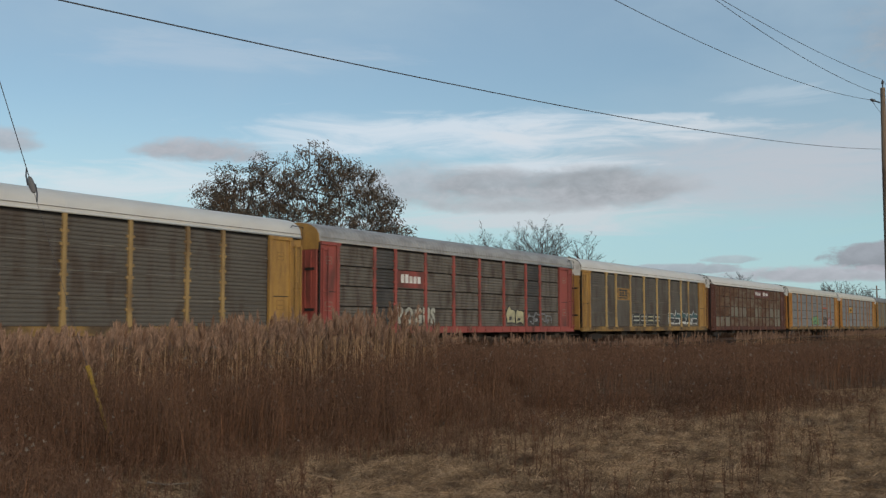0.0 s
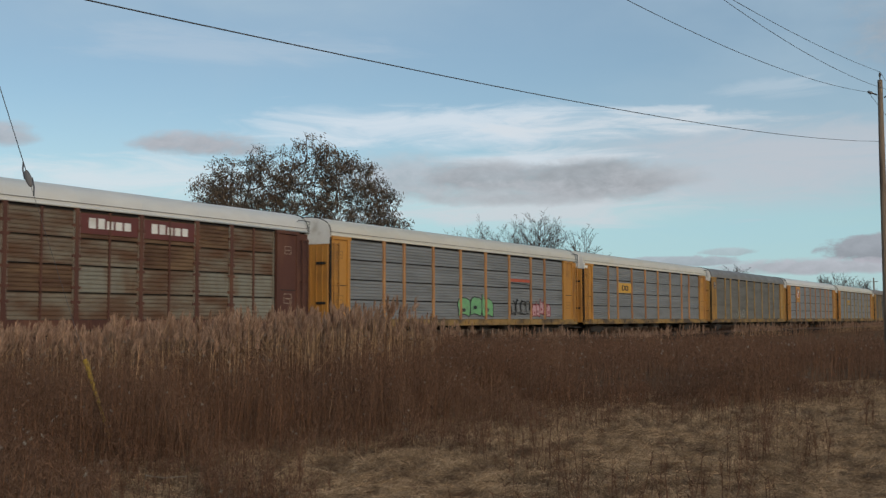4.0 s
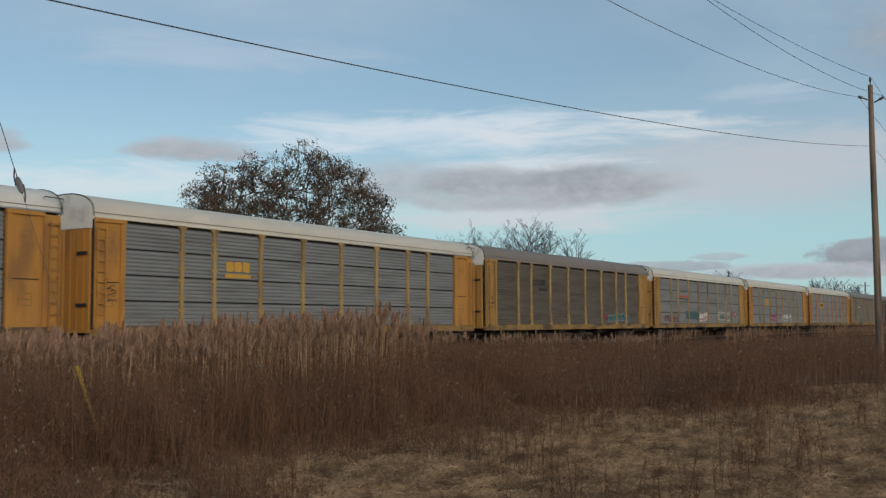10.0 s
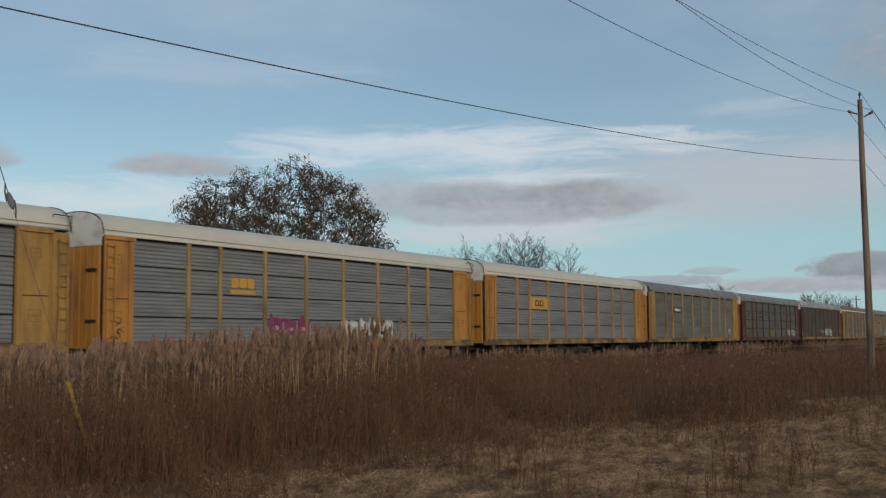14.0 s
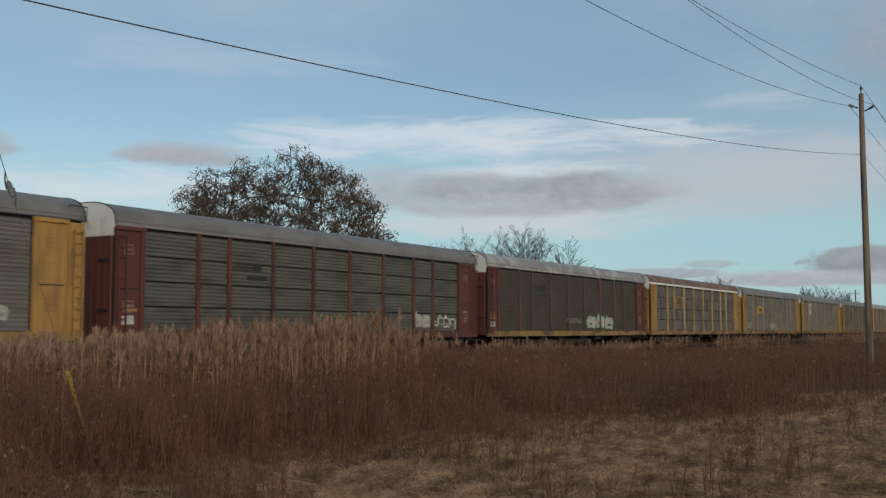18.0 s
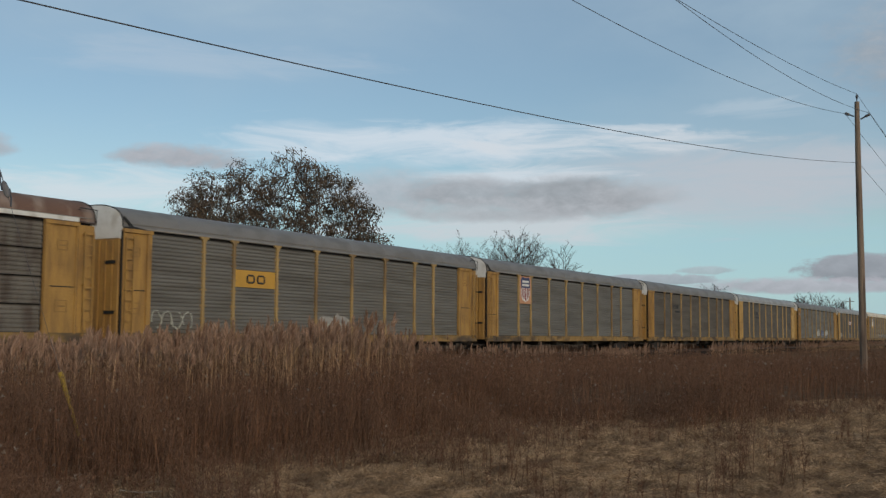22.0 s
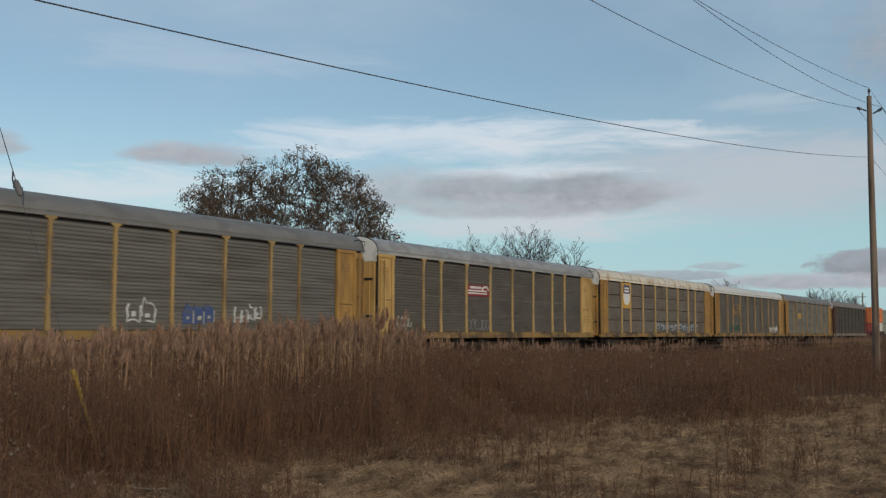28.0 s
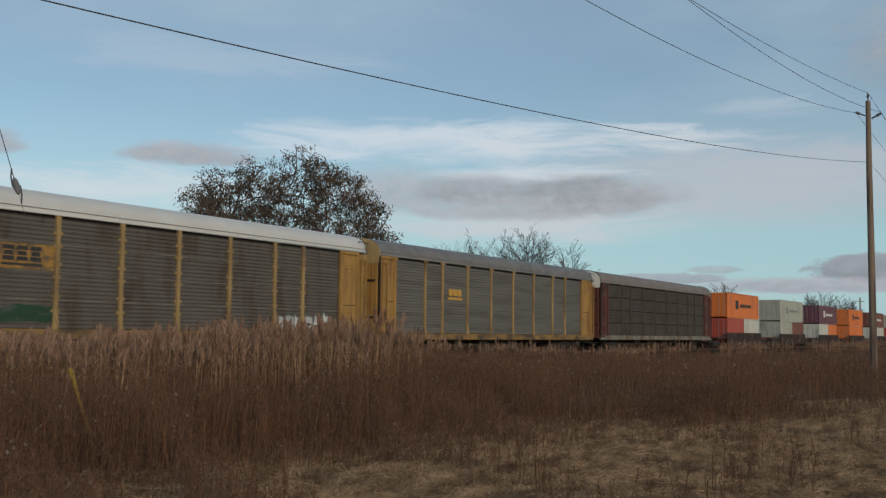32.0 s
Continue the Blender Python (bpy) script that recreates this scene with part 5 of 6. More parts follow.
def build_wires():
    d = Vector((POLE_E[0] - POLE_A[0], POLE_E[1] - POLE_A[1], 0)).normalized()
    side = Vector((-d.y, d.x, 0))
    A, E = Vector((*POLE_A, 0)), Vector((*POLE_E, 0))
    z = EYE
    spans = [(0.0, 6.906, 2.72, 0.425, 0.0075), (-0.45, 8.909, 6.60, 1.009, 0.008), (0.45, 8.842, 8.39, 1.269, 0.008), (0.0, 9.659, 7.22, 0.678, 0.008)]
    nxt = A + Vector((math.cos(radians(-1)), math.sin(radians(-1)), 0)) * 60
    for off, za, ze, sag, r in spans:
        o = side * off
        wire("thin dark overhead wire sagging between poles", A + o + Vector((0, 0, za + z)), E + o + Vector((0, 0, ze + z)), sag, r)
    for off, za, ze, sag, r in spans:
        o = side * off
        wire("thin dark overhead wire leading on from the pole", A + o + Vector((0, 0, za + z)), nxt + o + Vector((0, 0, za + z - 0.3)), 1.2, r)
    utility_pole(nxt.x, nxt.y, 10.9, "next wooden utility pole along the line", arms=False)
    # guy wire with its strain insulator and yellow guard
    foot, up = Vector((9.26, 10.5, -0.02)), Vector((9.99, 13.75, 4.71))
    top = foot + (up - foot) * 1.80
    guy = empty("guy_wire", "slanting steel guy wire with strain insulator and yellow guard", "guy wire", tuple(foot))
    at = lambda k: (top - foot) * k
    k0 = 0.439
    part("lower_strand", Shape().tube([at(0.0), at(k0 - 0.012)], 0.003, 5), WIRE, guy)
    part("upper_strand", Shape().tube([at(k0 + 0.012), at(1.0)], 0.007, 5), WIRE, guy)
    ax = (top - foot).normalized()
    c = at(k0)
    part("strain_insulator", Shape().tube([c + ax * q for q in (-0.15, -0.12, -0.04, 0.0, 0.04, 0.12, 0.15)], [0.018, 0.034, 0.046, 0.049, 0.046, 0.034, 0.018], 10), material("dull_brown_porcelain", (0.15, 0.14, 0.135), 0.4, 0, 0.2, 4.0), guy, "grey porcelain egg insulator")
    part("strand_loop", Shape().tube([c - ax * 0.32, c - ax * 0.16 + Vector((0.05, 0, 0)), c + ax * 0.02 + Vector((0.07, 0, 0))], 0.012, 5), WIRE, guy)
    part("strand_loop", Shape().tube([c + ax * 0.32, c + ax * 0.16 - Vector((0.05, 0, 0)), c - ax * 0.02 - Vector((0.07, 0, 0))], 0.012, 5), WIRE, guy)
    length = 0.136
    part("guard", Shape().tube([at(0.02), at(length * 0.7), at(length)], [0.022, 0.024, 0.036], 8), material("yellow_guard_plastic", (0.32, 0.20, 0.02), 0.5, 0, 0.15, 3.0), guy, "yellow plastic guy guard")


build_wires()


def far_poles():
    for az, dist, top in ((9.3, 250, 10.6),):
        x, y = dist * math.cos(radians(az)), dist * math.sin(radians(az))
        p = empty("utility_pole", "distant dark wooden utility pole with a crossarm", "utility pole", (x, y, 0))
        part("shaft", Shape().tube([(0, 0, -0.3), (0, 0, top)], [0.2, 0.14], 8), WOOD, p)
        part("crossarm", Shape().box(-0.06, 0.06, -0.9, 0.9, top - 0.9, top - 0.78), WOOD, p)


far_poles()

# ---------------------------------------------------------------- trees
BARK = material("grey_brown_bark", (0.066, 0.054, 0.048), 0.9, 0, 0.3, 2.0, bump=0.4)
BARK_PALE = material("pale_twig_bark", (0.12, 0.10, 0.085), 0.9, 0, 0.3, 2.0, bump=0.3)
LEAF = material("dull_olive_leaf", (0.130, 0.110, 0.088), 0.8, 0, 0.2, 0.5, (0.11, 0.07, 0.042), 0.4, island=0.45, bump=0)


def fast_mesh(name, verts, tris):
    me = bpy.data.meshes.new(name)
    n = len(tris)
    me.vertices.add(len(verts))
    me.vertices.foreach_set("co", np.ascontiguousarray(verts, np.float32).ravel())
    me.loops.add(3 * n)
    me.loops.foreach_set("vertex_index", np.ascontiguousarray(tris, np.int32).ravel())
    me.polygons.add(n)
    me.polygons.foreach_set("loop_start", np.arange(0, 3 * n, 3, dtype=np.int32))
    me.update()
    me.validate()
    return me


def grow(rng, tips, base, fork, leaders):
    """Branch paths from a fork on the trunk to every tip; each tip bends off the branch that already heads its way."""
    base, fork = np.array(base, float), np.array(fork, float)
    nodes, parent, heading = [base, fork], [-1, 0], [np.array([0, 0, 1.0]), np.array([0, 0, 1.0])]
    order = tips[np.argsort(np.linalg.norm(tips - fork, axis=1))]
    for t in list(leaders) + list(order):
        P, D = np.array(nodes), np.array(heading)
        way = t - P
        gap = np.linalg.norm(way, axis=1) + 1e-6
        turn = (way * D).sum(1) / gap
        cost = gap * (2.3 - 1.3 * turn) + 1.2 * np.maximum(0, P[:, 2] - t[2] + 0.2)
        cost[0] += 1e3
        j = int(np.argmin(cost))
        a, d, g = nodes[j], heading[j], gap[j]
        bend = a + (d * 0.4 + way[j] / g * 0.6) * g * 0.5 + rng.normal(0, 0.03 * g, 3)
        n = max(2, int(g / 0.8))
        prev = j
        for k in range(1, n + 1):
            u = k / n
            q = a * (1 - u) ** 2 + bend * 2 * u * (1 - u) + t * u * u + rng.normal(0, 0.02, 3) * (k < n)
            h = q - nodes[prev]
            nodes.append(q)
            heading.append(h / (np.linalg.norm(h) + 1e-6))
            parent.append(prev)
            prev = len(nodes) - 1
    count = np.ones(len(nodes))
    for i in range(len(nodes) - 1, 0, -1):
        count[parent[i]] += count[i] * (0.55 if parent[i] != i - 1 else 1.0)
    return np.array(nodes), parent, count


def limbs(name, nodes, parent, count, r_tip, power, r_max):
    s = Shape()
    rad = np.minimum(r_max, r_tip * count ** power)
    for i in range(1, len(nodes)):
        j = parent[i]
        if np.linalg.norm(nodes[i] - nodes[j]) > 1e-4:
            s.tube([nodes[j], nodes[i]], [min(rad[j], rad[i] * 1.5), rad[i]], 5 if rad[i] > 0.06 else 3)
    return s


def tree(az, dist, lobes, clumps, seed, label, fork_h, r_tip=0.012, r_max=0.45, leaves=40, bark=BARK, fork_at=0.0):
    """lobes: (offset in metres across the view, height of centre, half width, half height, weight)."""
    rng = np.random.default_rng(seed)
    bx, by = dist * math.cos(radians(az)), dist * math.sin(radians(az))
    across = np.array([math.sin(radians(az)), -math.cos(radians(az)), 0])
    depth = np.array([math.cos(radians(az)), math.sin(radians(az)), 0])
    w = np.array([l[4] for l in lobes], float)
    hearts, tips = [], []
    for k in rng.choice(len(lobes), clumps, p=w / w.sum()):
        o, h, rw, rh, _ = lobes[k]
        v = rng.normal(0, 1, 3)
        v /= np.linalg.norm(v)
        r = rng.uniform(0.15, 1.0) ** 0.45
        p = across * (o + v[0] * rw * r) + depth * (v[1] * rw * 0.8 * r) + np.array([0, 0, h + v[2] * rh * r])
        if p[2] > 1.6:
            hearts.append(p)
    hearts = np.array(hearts)
    each = 6
    c = np.repeat(hearts, each, 0)
    v = rng.normal(0, 1, c.shape)
    v /= np.linalg.norm(v, axis=1, keepdims=True)
    v[:, 2] = np.where(v[:, 2] < -0.3, -v[:, 2], v[:, 2])
    tips = c + v * np.array([0.72, 0.72, 0.5])
    leaders = [across * (o * 0.85) + np.array([0, 0, h + 0.15 * rh]) for o, h, rw, rh, _ in lobes]
    nodes, parent, count = grow(rng, tips, (0, 0, -0.2), tuple(across * fork_at + np.array([0, 0, fork_h])), leaders)
    t = empty("tree", label, "tree", (bx, by, 0))
    part("trunk", smooth_mesh(limbs("trunk", nodes, parent, count, r_tip, 0.42, r_max).mesh("trunk")), bark, t)
    n = len(tips) * leaves
    c = np.repeat(tips, leaves, 0) + np.clip(rng.normal(0, 0.19, (n, 3)), -0.34, 0.34)
    lean = np.repeat(np.repeat(rng.normal(0, 0.75, (len(hearts), 3)), each, 0), leaves, 0)
    d = rng.normal(0, 0.4, (n, 3)) + lean + np.array([0, 0, -0.75])
    d /= np.linalg.norm(d, axis=1, keepdims=True)
    side = np.cross(d, rng.normal(0, 1, (n, 3)))
    side /= np.linalg.norm(side, axis=1, keepdims=True)
    ln, wd = rng.uniform(0.16, 0.34, (n, 1)), rng.uniform(0.024, 0.044, (n, 1))
    V = np.stack([c, c + d * ln * 0.5 + side * wd, c + d * ln, c + d * ln * 0.5 - side * wd], 1).reshape(-1, 3)
    b = np.arange(n)[:, None] * 4
    T = np.concatenate([b + [0, 1, 2], b + [0, 2, 3]])
    part("crown", fast_mesh("crown", V, T), LEAF, t, "sparse drooping olive-brown leaves")
    return t


def bare_tree(az, dist, top, half, seed, label, bark=BARK, mains=9, fork=0.3, thick=1.0):
    """Leafless tree: straight limbs fan out of a low fork, each feathered with upright branches and fine twigs."""
    rnd = random.Random(seed)
    trunk, twigs = Shape(), Shape()
    root = Vector((0, 0, top * fork))
    trunk.tube([(0, 0, -0.2), (0.04, 0.02, top * fork * 0.5), tuple(root)], [0.030 * half * thick + 0.09, 0.024 * half * thick + 0.08, 0.02 * half * thick + 0.06], 8)

    def shoot(p, d, length, r, level):
        """One limb from p along d, bending upwards, with shoots on both sides."""
        n = 4 if level else 2
        way, q, pts = d, p, [p]
        for k in range(n):
            way = (way + Vector((rnd.gauss(0, 0.10), rnd.gauss(0, 0.10), 0.03))).normalized()
            q = q + way * (length / n)
            pts.append(q)
        rr = [r * (1 - 0.7 * k / n) for k in range(n + 1)]
        (trunk if level > 1 else twigs).tube(pts, rr, 5 if level > 1 else 3)
        if not level:
            return
        count = {3: 9, 2: 6, 1: 4}[level]
        for k in range(count):
            f = 0.25 + 0.72 * (k + rnd.uniform(0.1, 0.9)) / count
            i = min(int(f * n), n - 1)
            at = pts[i].lerp(pts[i + 1], f * n - i)
            side = Vector((rnd.gauss(0, 1), rnd.gauss(0, 1), rnd.uniform(-0.25, 0.55))).normalized()
            shoot(at, (way * 0.62 + side * rnd.uniform(0.5, 0.95)).normalized(), length * (1.08 - 0.7 * f) * rnd.uniform(0.35, 0.62), max(0.011, r * 0.45), level - 1)
    for k in range(mains):
        a = 2 * math.pi * (k + rnd.uniform(-0.3, 0.3)) / mains
        out = math.sqrt((k % 3 + rnd.uniform(0.2, 0.8)) / 3)
        tip = Vector((math.cos(a) * half * 0.9 * out, math.sin(a) * half * 0.9 * out, top * (1 - 0.24 * out * out) * rnd.uniform(0.93, 1.0)))
        way = tip - root
        shoot(root - Vector((0, 0, rnd.uniform(0, 0.1) * top * fork)), way.normalized(), way.length * 0.93, (0.012 * half + 0.03) * thick, 3)
    t = empty("tree", label, "tree", (dist * math.cos(radians(az)), dist * math.sin(radians(az)), 0))
    part("trunk", smooth_mesh(trunk.mesh("trunk")), bark, t)
    part("crown", twigs, bark, t, "leafless crown of fine twigs")


def build_trees():
    tree(38.8, 75, [(-6.6, 9.9, 2.1, 2.1, 1.5), (-4.9, 10.3, 2.1, 2.9, 1.7), (-2.6, 10.7, 2.0, 3.0, 2.0), (0.3, 10.6, 2.8, 4.1, 2.9), (2.8, 10.4, 2.4, 3.4, 2.0), (4.4, 9.2, 1.8, 2.4, 1.0), (5.6, 8.5, 1.3, 1.9, 0.9)], 350, 3,
         "broad spreading tree with sparse olive-brown leaves behind the track", 3.4, 0.017, leaves=13)
    bare_tree(30.9, 135, 14.4, 1.9, 4, "faint slender leafless tree with upright twigs", BARK_PALE, 5, thick=0.7)
    bare_tree(29.4, 120, 14.0, 2.3, 5, "slender leafless tree with thin upright branches", BARK, 10, 0.34, 0.7)
    bare_tree(26.4, 118, 14.7, 5.2, 6, "leafless tree with a wide fan of bare branches", BARK, 20, 0.32, 0.65)
    bare_tree(28.1, 122, 12.4, 2.2, 14, "low leafless tree with thin bare branches", BARK_PALE, 6, thick=0.7)
    bare_tree(23.9, 118, 12.7, 1.9, 7, "small leafless tree with crooked bare branches", BARK, 7, 0.4)
    bare_tree(21.4, 200, 11.0, 2.2, 8, "distant leafless tree beyond the track", BARK_PALE, 6)
    bare_tree(16.0, 230, 14.8, 3.4, 9, "distant leafless tree beyond the track", BARK, 9, 0.3, 1.3)
    for az, h, k in ((11.9, 13.0, 10), (11.1, 13.4, 11), (10.2, 12.6, 12), (9.6, 11.2, 13)):
        bare_tree(az, 260, h, 3.0, k, "distant leafless tree on the horizon", BARK, 8, 0.25, 1.5)


build_trees()

# ---------------------------------------------------------------- plants of the field
REED_STEM = material("dry_reed_stem", (0.42, 0.275, 0.165), 0.8, 0, 0.2, 0.6, (0.265, 0.162, 0.088), 0.35, island=0.35, bump=0, spec=0.05)
REED_PLUME = material("dry_reed_plume", (0.335, 0.220, 0.158), 0.95, 0, 0.40, 3.5, (0.20, 0.118, 0.080), 0.38, island=0.3, bump=0, spec=0.05)
WEED = material("dead_russet_weed", (0.155, 0.079, 0.046), 0.95, 0, 0.25, 0.25, (0.13, 0.073, 0.047), 0.4, island=0.45, bump=0, spec=0.05)
WEED_TOP = material("dusty_brown_weed_head", (0.128, 0.072, 0.048), 0.95, 0, 0.35, 0.35, (0.178, 0.106, 0.070), 0.4, island=0.65, bump=0, spec=0.05)
GRASS = material("dead_matted_grass", (0.415, 0.282, 0.172), 0.95, 0, 0.55, 3.2, (0.135, 0.086, 0.054), 0.44, island=0.55, bump=0, spec=0.05)
STALK = material("dead_brown_stalk", (0.135, 0.074, 0.048), 0.9, 0, 0.2, 1.0, island=0.3, bump=0, spec=0.05)
FLUFF = material("pale_seed_fluff", (0.22, 0.18, 0.145), 0.95, 0, 0.1, 1.0, island=0.2, bump=0, spec=0.05)


def blades(rng, base, way, length, width, droop=0.0):
    """Bent, tapering blades: base points, directions, lengths and widths as arrays."""
    n = len(base)
    way = way / np.linalg.norm(way, axis=1, keepdims=True)
    side = np.cross(way, rng.normal(0, 1, (n, 3)))
    side /= np.linalg.norm(side, axis=1, keepdims=True) + 1e-9
    L, W = np.reshape(length, (-1, 1)), np.reshape(width, (-1, 1)) / 2
    sag = np.array([0, 0, -1.0]) * np.reshape(droop, (-1, 1)) * L
    mid = base + way * L * 0.5 + sag * 0.25
    tip = base + way * L + sag
    V = np.stack([base - side * W, base + side * W, mid + side * W * 0.8, mid - side * W * 0.8, tip], 1).reshape(-1, 3)
    b = np.arange(n)[:, None] * 5
    T = np.concatenate([b + [0, 1, 2], b + [0, 2, 3], b + [3, 2, 4]])
    return V, T


def slivers(rng, base, way, length, width):
    """Thin pointed flecks."""
    n = len(base)
    way = way / (np.linalg.norm(way, axis=1, keepdims=True) + 1e-9)
    side = np.cross(way, rng.normal(0, 1, (n, 3)))
    side /= np.linalg.norm(side, axis=1, keepdims=True) + 1e-9
    L, W = np.reshape(length, (-1, 1)), np.reshape(width, (-1, 1)) / 2
    V = np.stack([base - side * W, base + side * W, base + way * L], 1).reshape(-1, 3)
    return V, np.arange(3 * n).reshape(-1, 3)


def stack(parts):
    V, T, o = [], [], 0
    for v, t in parts:
        V.append(v)
        T.append(t + o)
        o += len(v)
    return np.concatenate(V), np.concatenate(T)


def scatter(rng, n, az0, az1, d0, d1, power=1.0):
    """Places in a wedge before the camera, denser near."""
    az = np.radians(rng.uniform(az0, az1, n))
    d = d0 + (d1 - d0) * rng.uniform(0, 1, n) ** power
    return np.stack([d * np.cos(az), d * np.sin(az), np.zeros(n)], 1), np.degrees(az), d


def edge_distance(az):
    """Where the mown grass ends and the tall weeds begin."""
    return np.interp(az, [4, 9, 16, 24, 30, 35, 42, 50, 62], [30, 28, 23.5, 20, 17.5, 15.5, 12.4, 10.6, 7.6])


def reeds(name, P, H, rng, label, plume=1.0, tufts=15):
    n = len(P)
    lean = rng.normal(0, 0.035, (n, 3)) + np.array([0.02, -0.02, 1.0])
    lean[:, 2] = 1
    stems = [blades(rng, P, lean, H, np.full(n, 0.021)), blades(rng, P, lean, H, np.full(n, 0.021))]
    k = 2
    Q = np.repeat(P, k, 0)
    f = rng.uniform(0.25, 0.85, n * k)
    Q = Q + np.repeat(lean, k, 0) * (f * np.repeat(H, k))[:, None]
    a = rng.uniform(0, 6.28, n * k)
    way = np.stack([np.cos(a) * 0.6, np.sin(a) * 0.6, np.ones(n * k)], 1)
    stems.append(blades(rng, Q, way, rng.uniform(0.15, 0.4, n * k), rng.uniform(0.01, 0.02, n * k), rng.uniform(0, 0.6, n * k)))
    V, T = stack(stems)
    thing(name + "_stems", fast_mesh("stems", V, T), REED_STEM, label + ", dry tan stems", "reeds", kind="stuff")
    k = tufts
    top = P + lean * (H * 0.91)[:, None]
    Q = np.repeat(top, k, 0)
    f = np.tile(np.linspace(0, 1, k), n)
    sz = np.repeat(rng.uniform(0.5, 1.25, n) * plume, k)
    Q = Q + np.repeat(lean, k, 0) * (f * 0.17 * sz)[:, None]
    a = rng.uniform(0, 6.28, n * k)
    spread = 0.50 * (1 - f * 0.7)
    lop = np.repeat(rng.normal(0.10, 0.13, n), k)
    way = np.stack([np.cos(a) * spread + lop, np.sin(a) * spread - lop, np.ones(n * k)], 1)
    V, T = slivers(rng, Q, way, (0.13 - 0.05 * f) * sz * rng.uniform(0.7, 1.3, n * k), 0.015 * sz * rng.uniform(0.7, 1.3, n * k))
    thing(name + "_plumes", fast_mesh("plumes", V, T), REED_PLUME, label + ", brown feathery plumes", "reeds", kind="stuff")


def build_reeds():
    rng = np.random.default_rng(21)
    P, az, d = scatter(rng, 2400, 32.0, 64, 17.8, 25.5, 0.9)
    keep = (d > np.interp(az, [33, 36, 42, 50, 64], [22.0, 20.0, 18.6, 17.8, 17.2])) & (P[:, 1] < 27.6)
    P, az, d = P[keep], az[keep], d[keep]
    H = rng.triangular(1.10, 1.60, 2.0, len(P)) * np.interp(az, [32, 34.5, 38, 43, 50, 64], [0.88, 1.06, 1.04, 0.92, 0.81, 0.78]) + 0.07 * np.sin(az * 2.1) + 0.05 * np.sin(az * 5.3)
    reeds("reed_bed", P, H, rng, "tall bed of common reed before the track", 1.2, 46)
    n = 2700
    x = rng.uniform(30, 190, n) ** 1.0
    y = rng.uniform(24.6, 28.0, n)
    P = np.stack([x, y, np.zeros(n)], 1)
    clump = np.array([noise.noise(Vector((float(a) * 0.12, float(b) * 0.3, 9.0))) for a, b in zip(x, y)])
    keep = clump > np.interp(x, [55, 80], [-0.12, 0.06])
    P = P[keep]
    H = np.interp(P[:, 0], [30, 42, 44, 52, 56, 60, 64, 68.5, 71, 81, 95, 135, 190], [1.4, 1.45, 1.2, 0.98, 0.76, 0.62, 0.56, 0.55, 0.64, 0.74, 0.9, 1.0, 1.1]) * np.where(rng.uniform(0, 1, len(P)) < 0.12, rng.uniform(1.0, 1.3, len(P)), rng.uniform(0.55, 0.95, len(P)))
    reeds("ditch_reeds", P, H, rng, "low row of reeds along the ballast", 2.0, 26)


build_reeds()


def wander(P, size, seed):
    """Slow uneven change over the field, about -0.5 to 0.5."""
    return np.array([noise.noise(Vector((float(p[0]) * size, float(p[1]) * size, seed))) for p in P])


